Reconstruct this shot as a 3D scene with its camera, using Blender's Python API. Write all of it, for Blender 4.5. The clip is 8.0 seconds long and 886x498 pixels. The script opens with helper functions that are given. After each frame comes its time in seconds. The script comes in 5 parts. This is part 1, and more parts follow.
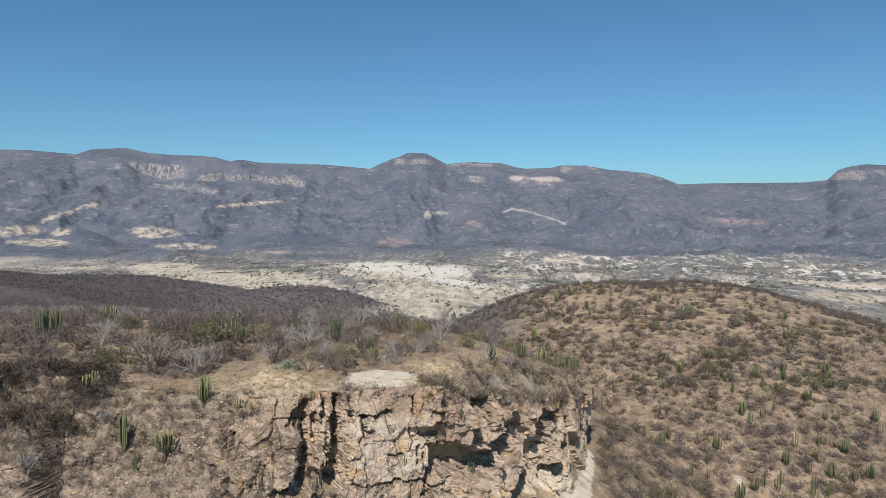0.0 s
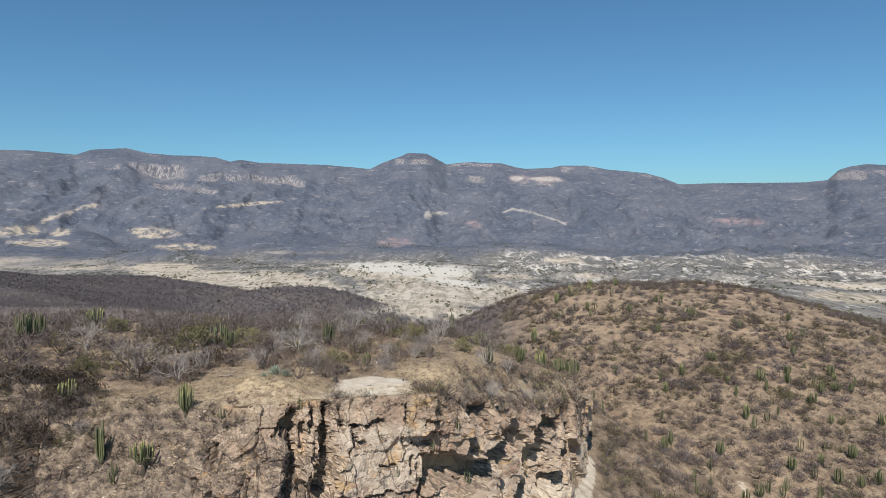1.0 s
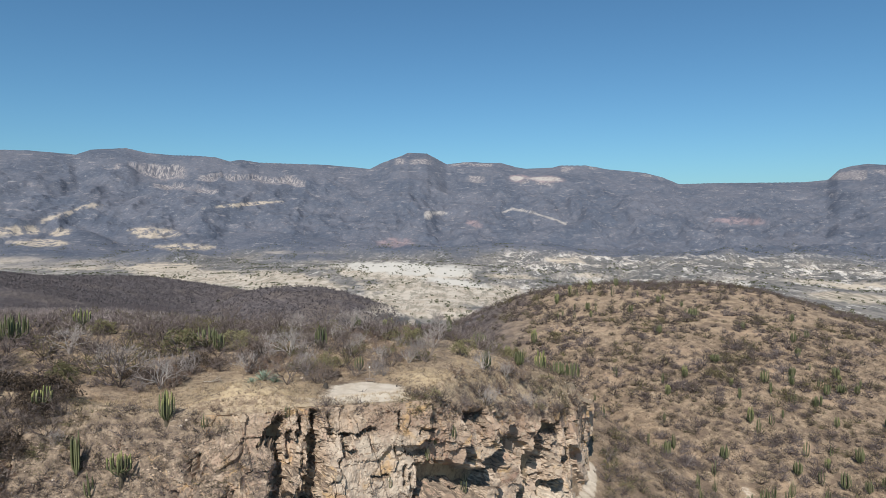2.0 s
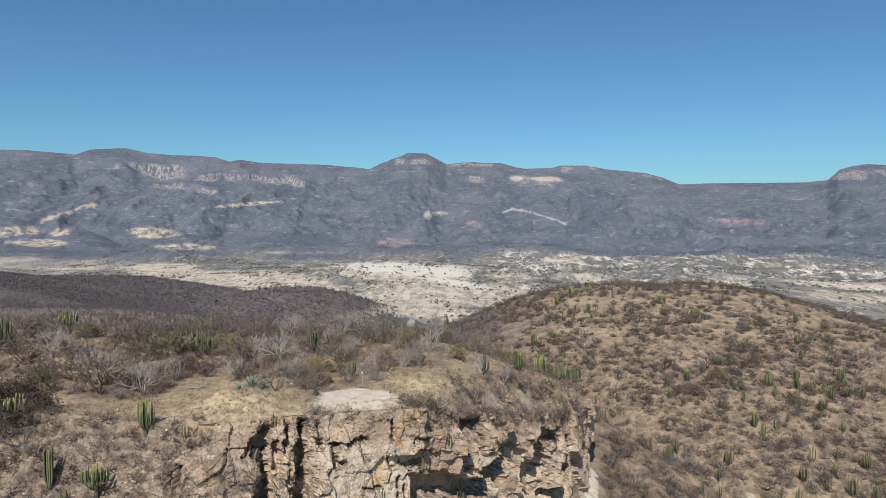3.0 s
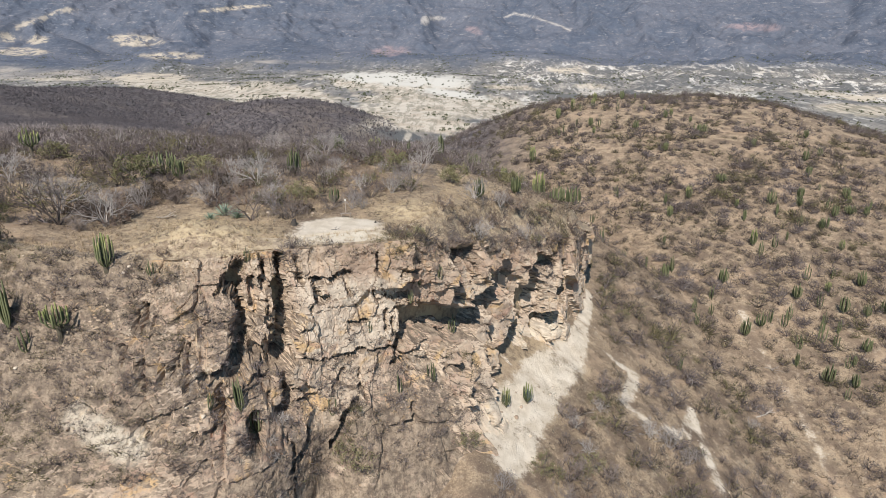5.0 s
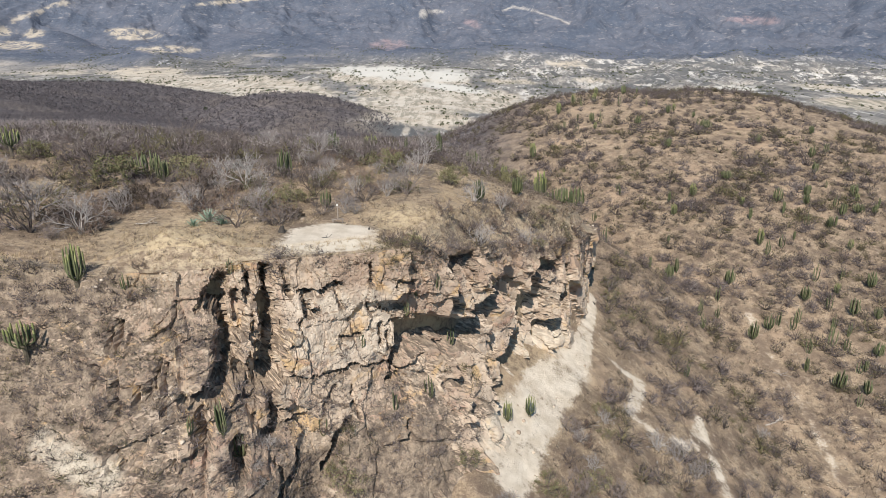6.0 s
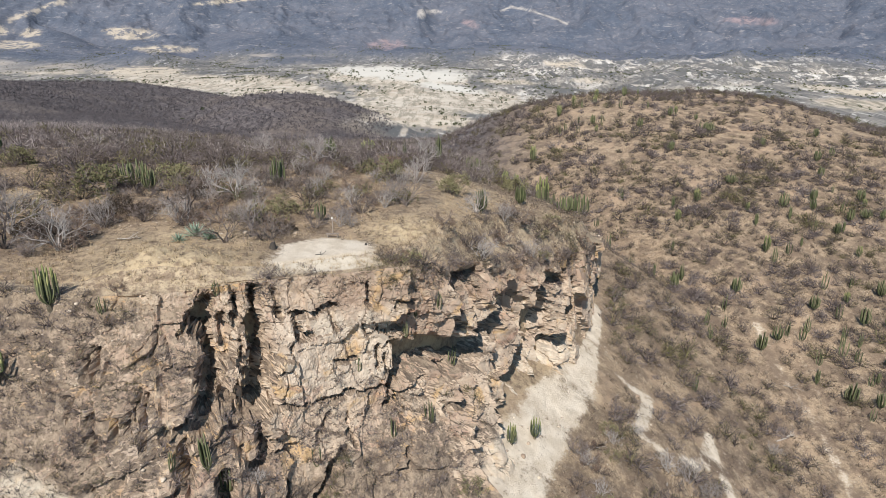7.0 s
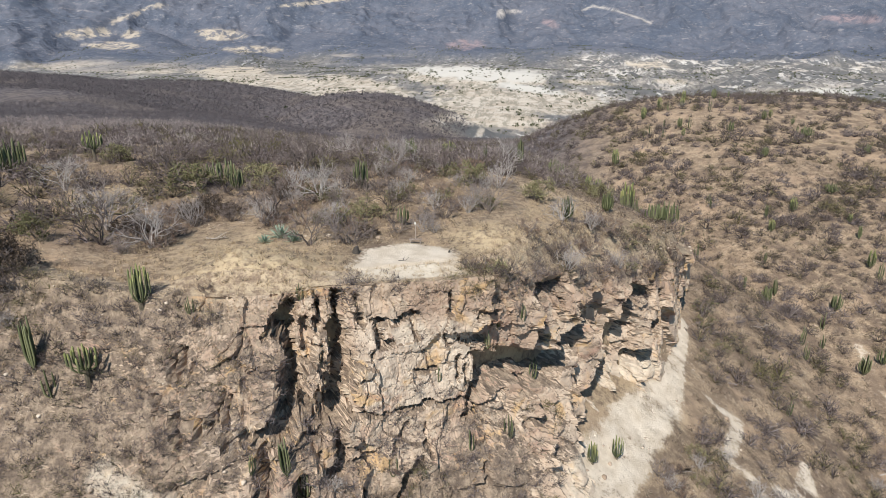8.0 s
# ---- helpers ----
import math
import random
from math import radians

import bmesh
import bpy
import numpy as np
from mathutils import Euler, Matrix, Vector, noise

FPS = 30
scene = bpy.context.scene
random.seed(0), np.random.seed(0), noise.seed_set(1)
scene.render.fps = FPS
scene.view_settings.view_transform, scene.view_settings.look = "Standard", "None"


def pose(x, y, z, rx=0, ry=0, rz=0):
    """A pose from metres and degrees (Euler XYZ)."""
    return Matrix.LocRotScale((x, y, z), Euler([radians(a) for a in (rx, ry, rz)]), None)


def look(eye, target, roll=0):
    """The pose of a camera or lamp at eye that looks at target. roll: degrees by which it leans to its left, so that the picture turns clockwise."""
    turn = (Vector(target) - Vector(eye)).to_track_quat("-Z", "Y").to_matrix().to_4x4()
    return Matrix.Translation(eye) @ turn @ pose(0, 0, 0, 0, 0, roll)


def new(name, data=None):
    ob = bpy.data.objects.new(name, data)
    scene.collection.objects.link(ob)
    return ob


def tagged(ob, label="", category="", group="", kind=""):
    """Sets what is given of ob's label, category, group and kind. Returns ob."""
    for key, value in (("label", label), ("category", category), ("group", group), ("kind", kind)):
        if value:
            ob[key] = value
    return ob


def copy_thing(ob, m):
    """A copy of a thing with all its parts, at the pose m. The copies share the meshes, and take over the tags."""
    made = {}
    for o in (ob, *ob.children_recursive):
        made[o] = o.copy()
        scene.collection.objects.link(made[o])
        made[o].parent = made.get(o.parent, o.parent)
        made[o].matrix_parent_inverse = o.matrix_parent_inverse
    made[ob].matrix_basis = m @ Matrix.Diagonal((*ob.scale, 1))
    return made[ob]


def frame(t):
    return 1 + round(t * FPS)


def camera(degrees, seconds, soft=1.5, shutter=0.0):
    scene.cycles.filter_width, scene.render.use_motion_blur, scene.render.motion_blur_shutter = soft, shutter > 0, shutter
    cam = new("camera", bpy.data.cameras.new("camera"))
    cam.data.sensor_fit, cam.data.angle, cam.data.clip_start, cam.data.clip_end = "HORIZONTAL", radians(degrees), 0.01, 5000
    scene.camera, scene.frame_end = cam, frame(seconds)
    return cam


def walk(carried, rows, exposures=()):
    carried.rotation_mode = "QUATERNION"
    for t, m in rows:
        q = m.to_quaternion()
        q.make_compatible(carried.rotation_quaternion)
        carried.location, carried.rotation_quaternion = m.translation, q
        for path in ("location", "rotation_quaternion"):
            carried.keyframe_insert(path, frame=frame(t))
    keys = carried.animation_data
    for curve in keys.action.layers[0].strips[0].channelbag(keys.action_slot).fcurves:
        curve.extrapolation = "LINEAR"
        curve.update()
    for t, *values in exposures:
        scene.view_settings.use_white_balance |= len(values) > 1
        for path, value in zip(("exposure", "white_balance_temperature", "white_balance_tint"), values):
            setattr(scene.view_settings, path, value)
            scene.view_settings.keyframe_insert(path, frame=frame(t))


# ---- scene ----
cam = camera(67.61, 8.0, soft=0.6)
PATH = [
    (0, look((0.0, 0.0, 16.4), (0.0, 99.884, 11.578), 0.05)),
    (0.5, look((0.31, 1.38, 16.43), (0.276, 101.265, 11.628), 0.03)),
    (1, look((0.57, 2.81, 16.4), (0.522, 102.695, 11.602), 0.02)),
    (1.5, look((0.81, 4.23, 16.35), (0.756, 104.114, 11.538), 0.01)),
    (3, look((1.44, 8.43, 16.17), (1.39, 108.315, 11.377), 0.03)),
    (3.5, look((1.61, 9.92, 16.12), (1.581, 109.805, 11.333), 0.04)),
    (3.6, look((1.64, 10.24, 16.1), (1.627, 110.125, 11.313), 0.03)),
    (3.7, look((1.68, 10.55, 16.06), (1.683, 110.423, 11.022), 0.03)),
    (3.8, look((1.72, 10.87, 16.02), (1.74, 110.586, 8.488), 0.03)),
    (3.9, look((1.76, 11.19, 16.0), (1.796, 110.463, 3.966), 0.03)),
    (4, look((1.79, 11.52, 15.98), (1.842, 110.202, -0.202), 0.00)),
    (4.1, look((1.83, 11.85, 15.99), (1.888, 110.161, -2.311), 0.03)),
    (4.2, look((1.86, 12.19, 16.02), (1.924, 110.376, -2.939), 0.03)),
    (4.3, look((1.89, 12.53, 16.05), (1.961, 110.709, -2.947), 0.03)),
    (4.4, look((1.92, 12.87, 16.08), (1.997, 111.049, -2.917), 0.03)),
    (4.5, look((1.96, 13.21, 16.1), (2.043, 111.381, -2.939), 0.05)),
    (4.6, look((2.0, 13.55, 16.1), (2.108, 111.714, -2.975), 0.03)),
    (4.7, look((2.04, 13.88, 16.08), (2.171, 111.717, -4.604), 0.03)),
    (4.8, look((2.09, 14.22, 16.06), (2.244, 111.098, -8.733), 0.03)),
    (4.9, look((2.13, 14.56, 16.04), (2.297, 110.123, -13.418), 0.00)),
    (5, look((2.17, 14.9, 16.02), (2.368, 109.526, -16.319), -0.02)),
    (5.1, look((2.2, 15.25, 16.01), (2.431, 109.706, -16.824), 0.00)),
    (5.2, look((2.23, 15.61, 16.0), (2.493, 109.942, -17.189), 0.00)),
    (6.5, look((2.2, 20.32, 16.02), (2.741, 114.65, -17.169), 0.00)),
    (7, look((1.97, 21.91, 16.17), (2.701, 116.239, -17.018), 0.06)),
    (7.5, look((1.55, 22.87, 16.25), (2.245, 117.205, -16.923), 0.04)),
    (7.6, look((1.44, 23.01, 16.26), (2.078, 117.345, -16.913), 0.04)),
    (7.7, look((1.33, 23.14, 16.26), (1.91, 117.476, -16.913), 0.04)),
    (7.8, look((1.21, 23.26, 16.26), (0.178, 117.592, -16.913), -0.02)),
    (7.9, look((1.09, 23.38, 16.25), (-5.463, 117.489, -16.923), -0.20)),
    (8, look((0.97, 23.5, 16.25), (-9.139, 117.302, -16.902), -0.31)),
]
walk(cam, PATH, [(0, 0.13), (3.9, 0.13), (4.6, 0.20), (5.1, 0.32), (8, 0.34)])

# ---------------------------------------------------------------- world, sun, exposure
SUN_DIR = Vector((-0.155, -0.68, 0.72)).normalized()      # from the place towards the sun
world = bpy.data.worlds.new("sky")
scene.world = world
world.use_nodes = True
wn = world.node_tree.nodes
sky = wn.new("ShaderNodeTexSky")
sky.sky_type = "NISHITA"
sky.sun_disc = False
sky.sun_elevation = math.asin(SUN_DIR.z)
sky.sun_rotation = math.atan2(SUN_DIR.x, SUN_DIR.y)
sky.altitude = 1500
sky.air_density = 1.0
sky.dust_density = 2.2
sky.ozone_density = 3.5
wn["Background"].inputs["Strength"].default_value = 0.086
tint = wn.new("ShaderNodeMix")
tint.data_type, tint.blend_type = "RGBA", "MULTIPLY"
tint.inputs[0].default_value = 1.0
tint.inputs[7].default_value = (0.665, 1.0, 1.075, 1)
world.node_tree.links.new(sky.outputs["Color"], tint.inputs[6])
world.node_tree.links.new(tint.outputs[2], wn["Background"].inputs["Color"])

sun = new("sun", bpy.data.lights.new("sun", "SUN"))
sun.data.energy = 5.0
sun.data.angle = radians(0.53)
sun.data.color = (1.0, 0.942, 0.86)
sun.matrix_world = look((0, 0, 300), Vector((0, 0, 300)) - SUN_DIR)


# ---------------------------------------------------------------- numeric helpers
def smooth(a, b, x):
    t = np.clip((np.asarray(x, float) - a) / (b - a), 0, 1)
    return t * t * (3 - 2 * t)


def smax(a, b, k):
    h = np.clip(0.5 + 0.5 * (a - b) / k, 0, 1)
    return b + (a - b) * h + k * h * (1 - h)


def hashed(ix, iy, seed):
    n = (ix.astype(np.int64) * 374761393 + iy.astype(np.int64) * 668265263 + seed * 1442695041) & 0x7FFFFFFF
    n = ((n ^ (n >> 13)) * 1274126177) & 0x7FFFFFFF
    n = ((n ^ (n >> 16)) * 974711) & 0x7FFFFFFF
    return ((n ^ (n >> 15)) & 0xFFFFFF) / float(0xFFFFFF)


def noise2(x, y, seed=0):
    """Value noise, -1 to 1."""
    x, y = np.asarray(x, float), np.asarray(y, float)
    ix, iy = np.floor(x), np.floor(y)
    fx, fy = x - ix, y - iy
    fx, fy = fx ** 3 * (fx * (fx * 6 - 15) + 10), fy ** 3 * (fy * (fy * 6 - 15) + 10)
    a, b = hashed(ix, iy, seed), hashed(ix + 1, iy, seed)
    c, d = hashed(ix, iy + 1, seed), hashed(ix + 1, iy + 1, seed)
    return 2 * ((a + (b - a) * fx) * (1 - fy) + (c + (d - c) * fx) * fy) - 1


def fbm(x, y, octaves=4, seed=0, gain=0.5):
    out, amp, total = 0.0, 1.0, 0.0
    for k in range(octaves):
        out = out + amp * noise2(x * 2 ** k + 17.3 * k, y * 2 ** k - 9.1 * k, seed + k)
        total += amp
        amp *= gain
    return out / total


def ridged(x, y, octaves=4, seed=0):
    out, amp, total = 0.0, 1.0, 0.0
    for k in range(octaves):
        out = out + amp * (1 - np.abs(noise2(x * 2 ** k + 5.7 * k, y * 2 ** k + 3.3 * k, seed + k)) * 1.6)
        total += amp
        amp *= 0.5
    return out / total


def cells(x, y, seed=0):
    """Voronoi: nearest distance, gap to the second, the cell's random number, and the way from its centre."""
    ix, iy = np.floor(x), np.floor(y)
    f1, f2 = np.full(x.shape, 9.0), np.full(x.shape, 9.0)
    rnd, ox, oy = np.zeros(x.shape), np.zeros(x.shape), np.zeros(x.shape)
    for dx in (-1, 0, 1):
        for dy in (-1, 0, 1):
            cx, cy = ix + dx, iy + dy
            px, py = cx + 0.1 + 0.8 * hashed(cx, cy, seed), cy + 0.1 + 0.8 * hashed(cx, cy, seed + 1)
            d = np.hypot(x - px, y - py)
            near = d < f1
            f2 = np.where(near, f1, np.minimum(f2, d))
            rnd = np.where(near, hashed(cx, cy, seed + 2), rnd)
            ox, oy = np.where(near, x - px, ox), np.where(near, y - py, oy)
            f1 = np.where(near, d, f1)
    return f1, f2 - f1, rnd, ox, oy


# ---------------------------------------------------------------- the cliff's line
# x, y of the rim, its height, metres outwards for each metre down
RIM = [(-75, 66, 3.0, 0.8), (-60, 63, 3.0, 0.8), (-46, 60.5, 2.6, 0.8), (-37, 60.5, 2.0, 0.8), (-30, 59.6, 1.0, 0.75),
       (-21, 58.7, 0.2, 0.62), (-15, 58.8, 0.2, 0.5), (-11.5, 60.2, 0.2, 0.25), (-8, 62.5, -0.1, 0.08), (-4, 64.2, -0.4, 0.03),
       (-0.5, 66.0, -0.6, 0.05), (2.5, 70.2, -2.0, 0.1), (5.5, 76, -4, 0.08), (9, 82, -5.5, 0.05), (14, 87, -7.3, 0.05),
       (19, 92.5, -9, 0.0), (22.5, 100, -10.5, 0.0), (24, 107, -12, 0.0), (22.6, 114, -13, 0.0), (18, 122, -13, 0.15)]


def rim_line(step):
    """The rim, evenly spaced: columns x, y, z, lean, and the outward way."""
    p = np.array(RIM, float)
    for _ in range(3):
        q = np.empty((2 * len(p) - 2, 4))
        q[0::2], q[1::2] = 0.75 * p[:-1] + 0.25 * p[1:], 0.25 * p[:-1] + 0.75 * p[1:]
        p = np.vstack([p[:1], q, p[-1:]])
    s = np.r_[0, np.cumsum(np.hypot(*np.diff(p[:, :2], axis=0).T))]
    t = np.arange(0, s[-1], step)
    p = np.stack([np.interp(t, s, p[:, k]) for k in range(4)], 1)
    way = np.gradient(p[:, :2], axis=0)
    way /= np.hypot(*way.T)[:, None]
    return t, p, np.stack([way[:, 1], -way[:, 0]], 1)


RIM_S, RIM_P, RIM_N = rim_line(0.5)


def behind_rim(x, y):
    """Signed distance to the rim's line: above 0 on the plateau's side."""
    d = np.full(x.shape, 1e9)
    side = np.zeros(x.shape)
    for k in range(0, len(RIM_P), 2):
        ex, ey = x - RIM_P[k, 0], y - RIM_P[k, 1]
        e = np.hypot(ex, ey)
        near = e < d
        side = np.where(near, -(ex * RIM_N[k, 0] + ey * RIM_N[k, 1]), side)
        d = np.where(near, e, d)
    return side


# ---------------------------------------------------------------- the land's height
# the skyline: sideways and upward slope as seen from the origin, 16.4 m up
SKY_U = [-1.2, -0.95, -0.673, -0.62, -0.551, -0.53, -0.476, -0.446, -0.405, -0.371, -0.341, -0.32, -0.304, -0.277, -0.174,
         -0.11, -0.089, -0.062, -0.053, -0.025, -0.012, 0.005, 0.048, 0.086, 0.108, 0.124, 0.163, 0.176, 0.215, 0.244, 0.304,
         0.33, 0.355, 0.398, 0.543, 0.578, 0.595, 0.612, 0.637, 0.67, 0.8, 1.2]
SKY_B = [0.085, 0.097, 0.1015, 0.1, 0.094, 0.1012, 0.1037, 0.0968, 0.0930, 0.0923, 0.0897, 0.0838, 0.0862, 0.082, 0.0785,
         0.0725, 0.0828, 0.0922, 0.0967, 0.0956, 0.0888, 0.0795, 0.0845, 0.0828, 0.0753, 0.0728, 0.0744, 0.0778, 0.0778, 0.0725,
         0.0665, 0.0597, 0.0496, 0.0512, 0.0528, 0.0562, 0.0717, 0.0768, 0.0802, 0.0785, 0.06, 0.06]
EYE_Z = 16.4
# rock bands below the crests: from, to, upper slope at both ends, height
BANDS = [(-0.497, -0.378, 0.0800, 0.0735, 0.0165), (-0.372, -0.20, 0.0645, 0.0545, 0.0080), (-0.083, -0.012, 0.0868, 0.0868, 0.006),
         (0.008, 0.095, 0.0800, 0.0795, 0.0035), (0.034, 0.068, 0.0612, 0.0612, 0.010), (0.070, 0.106, 0.0592, 0.0582, 0.0115), (0.113, 0.171, 0.0560, 0.0545, 0.010),
         (0.168, 0.235, 0.0752, 0.0745, 0.006), (0.285, 0.335, 0.0645, 0.057, 0.005), (0.580, 0.672, 0.067, 0.070, 0.012), (-0.44, -0.33, 0.050, 0.040, 0.005)]


def far_land(x, y):
    """Valley floor, dark hillside, foothills and the mountains."""
    u = np.clip(x / np.maximum(y, 300.0), -1.4, 1.4)
    floor = -112 - 36 * smooth(850, 2600, y) + 5 * fbm(x / 160, y / 160, 4, 11)
    # eroded pale ground: a low white hill and gullied badlands
    floor = floor + 36 * np.exp(-(((x + 95) / 230) ** 2) - ((y - 1680) / 330) ** 2)
    bad = smooth(1000, 1500, y) * (1 - smooth(2500, 3000, y))
    floor = floor + bad * (5 + 27 * smooth(-0.02, 0.15, u)) * (ridged(x / 150, y / 230, 4, 23) - 0.35)
    # the wooded hillside that closes the dip, and the brown spur in front of the pale ground
    crest = np.interp(u, [-1.2, -0.67, -0.46, -0.30, -0.20], [-30, -49, -66, -88, -135]) + 5 * fbm(x / 130, y / 130, 4, 31)
    yc = 800 + 150 * smooth(-0.62, -0.35, u)
    body = crest - 0.09 * smooth(-0.60, -0.38, u) * np.maximum(yc - y, 0) - 0.17 * np.maximum(y - yc, 0)
    spur = -63 - 1250 * (u + 0.215) ** 2 - 0.10 * np.maximum(760 - y, 0) - 0.24 * np.maximum(y - 760, 0) + 4 * fbm(x / 70, y / 70, 4, 33)
    floor = smax(floor, smax(body, spur, 4), 8)
    # foothills with tan fields below the mountains
    for cu, cy, rise, wu, wy in ((-0.55, 2900, 120, 0.075, 300), (-0.66, 2600, 55, 0.09, 260), (-0.42, 2450, 55, 0.06, 220), (-0.27, 3150, 120, 0.12, 330), (-0.08, 2900, 45, 0.10, 260), (0.12, 2800, 55, 0.12, 300), (0.45, 2350, 40, 0.14, 300)):
        floor = floor + rise * np.exp(-((u - cu) / wu) ** 2 - ((y - cy) / wy) ** 2)
    # mountains
    b = np.interp(u, SKY_U, SKY_B)
    across = np.sqrt(1 + u * u)
    yc = (4480 + 130 * np.sin(u * 9 + 1) + 60 * np.sin(u * 23)) / across
    zc = EYE_Z + b * yc
    yb = (2780 + 220 * fbm(u * 9, 0 * u, 3, 55) + 120 * fbm(x / 260, y / 260, 3, 57)) / across
    s = (y - yb) / (yc - yb)
    sc = np.clip(s, 0, 1)
    spur = ridged(x / 520 + 0.25 * fbm(x / 300, y / 300, 2, 5), y / 1500, 4, 41) - 0.45
    gully = ridged(x / 210 + 0.5 * fbm(x / 240, y / 240, 3, 6), y / 620, 4, 43) - 0.4
    rough = spur * 120 + gully * 62 + 24 * fbm(x / 90, y / 90, 5, 47, 0.62)
    rise = 0.25 * sc + 0.75 * sc ** 1.6
    z = -150 + (zc + 150) * rise + rough * np.sin(np.pi * sc) ** 0.8 * (1 - 0.35 * sc)
    # rock bands below the crests
    for u0, u1, b0, b1, bot in BANDS:
        if u1 - u0 < 0.10:
            continue
        k = np.clip((u - u0) / (u1 - u0), 0, 1)
        inside = smooth(u0, u0 + 0.03, u) * (1 - smooth(u1 - 0.03, u1, u))
        zt = EYE_Z + (b0 + (b1 - b0) * k + 0.0022 * noise2(u * 60, 0 * u, 3)) * yc
        zb = zt - (bot * (0.75 + 0.5 * noise2(u * 40, 0 * u + 3, 9))) * yc * inside
        d = 5.0
        lo = np.minimum(zt - d, 0.5 * (zt + zb) + 20)
        cut = np.where(z > lo, np.where(z < zt, zb + (z - lo) * (zt - zb) / (zt - lo), z), np.where(z > zb - 80, zb - 80 + (z - zb + 80) * (80 / (lo - zb + 80)), z))
        z = z + (cut - z) * inside
    z = np.where(s > 1, zc - 0.35 * (y - yc), z)
    out = np.where(s > 0, smax(z, floor - 60 * sc, 10), floor)
    return out


def hill(x, y):
    d = np.maximum(258 - y, 0)
    z = -9.0 - (np.sqrt(45 ** 2 + (0.36 * d) ** 2) - 45)
    e = np.maximum(x - 92, 0)
    z = z - (np.sqrt(22 ** 2 + (0.42 * e) ** 2) - 22)
    e = np.maximum(64 - x, 0)
    z = z - (np.sqrt(18 ** 2 + (0.5 * e) ** 2) - 18)
    e = np.maximum(y - 252, 0)
    z = z - (np.sqrt(20 ** 2 + (0.4 * e) ** 2) - 20)
    return z + 1.3 * fbm(x / 28, y / 28, 4, 61)


def plateau(x, y):
    z = -0.37 * (np.sqrt((x - 1) ** 2 + 9) + x - 1) / 2 - 0.55 * np.maximum(x - 20, 0)
    back = np.maximum(y - 96, 0)
    z = np.maximum(z, -30 - 0 * y) - (0.128 + 0.044 * smooth(-0.5, -0.2, x / np.maximum(y, 60))) * back
    knoll = (1.5 + 0.5 * fbm(x / 2.2, y / 2.2, 3, 77)) * np.exp(-((x + 15.8) / 3.6) ** 2 - ((y - 63.6) / 2.9) ** 2) + 1.2 * np.exp(-((x + 36) / 9) ** 2 - ((y - 64) / 5) ** 2)
    knoll = knoll + (0.6 + 0.4 * fbm(x / 2, y / 2, 3, 79)) * np.exp(-((x - 1.5) / 4) ** 2 - ((y - 75) / 3) ** 2)
    flat = np.exp(-(((x + 6.3) / 4.6) ** 4) - ((y - 66.6) / 3.6) ** 4)      # the bare platform
    bumps = 0.5 * fbm(x / 9, y / 9, 4, 71) + 0.16 * fbm(x / 1.6, y / 1.6, 3, 73) + 2.2 * fbm(x / 60, y / 60, 3, 75) * smooth(90, 160, y)
    return z + knoll + (1 - flat) * bumps


def apron(x, y):
    """The slope below the cliff."""
    z = -22.5 - 0.6 * (x - 32) + 0.26 * (np.minimum(y, 124) - 119) - 0.25 * np.maximum(y - 124, 0)
    return np.minimum(np.maximum(z - 7 * smooth(6, -3, x) - 6 * smooth(-10, -26, x), -70), 0.0)


def land(x, y):
    x, y = np.asarray(x, float), np.asarray(y, float)
    near = (y < 420) & (y > -400) & (np.abs(x) < 420)
    z = np.zeros(x.shape)
    fx, fy = x, y
    zf = far_land(fx, np.maximum(fy, 300))
    back = np.where(y > 95, 4 - 0.13 * (np.maximum(y, 95) - 95), 0)
    nx, ny = x[near], y[near]
    side = behind_rim(nx, ny)
    low = smax(hill(nx, ny), apron(nx, ny) + 0.5 * fbm(nx / 7, ny / 7, 4, 81) + 0.12 * fbm(nx / 1.1, ny / 1.1, 3, 83), 6)
    top = smax(plateau(nx, ny), hill(nx, ny), 4)
    w = 0.9 + 12 * smooth(108, 135, ny)
    m = smooth(-w, w, side - 1.7)
    m = np.where(ny > 122, np.maximum(m, smooth(118, 150, ny)), m)
    m = np.where(nx < -68, smooth(55, 66, ny), m)
    zn = low * (1 - m) + top * m
    z[near] = zn
    # join to the far land
    r = np.hypot(x, np.where(y > 0, y, y * 1.0))
    slope_far = plateau(x, y)
    slope_far = smax(slope_far, hill(x, y), 4)
    mid = smax(np.where(y > 60, slope_far, -40.0), zf, 10)
    mid = np.where(y < 60, -40 - 60 * smooth(300, 1500, r), mid)
    k = smooth(300, 415, np.maximum(np.abs(x), np.abs(y)))
    z = np.where(near, z * (1 - k) + mid * k, mid)
    return z
# ---- terrain end ----


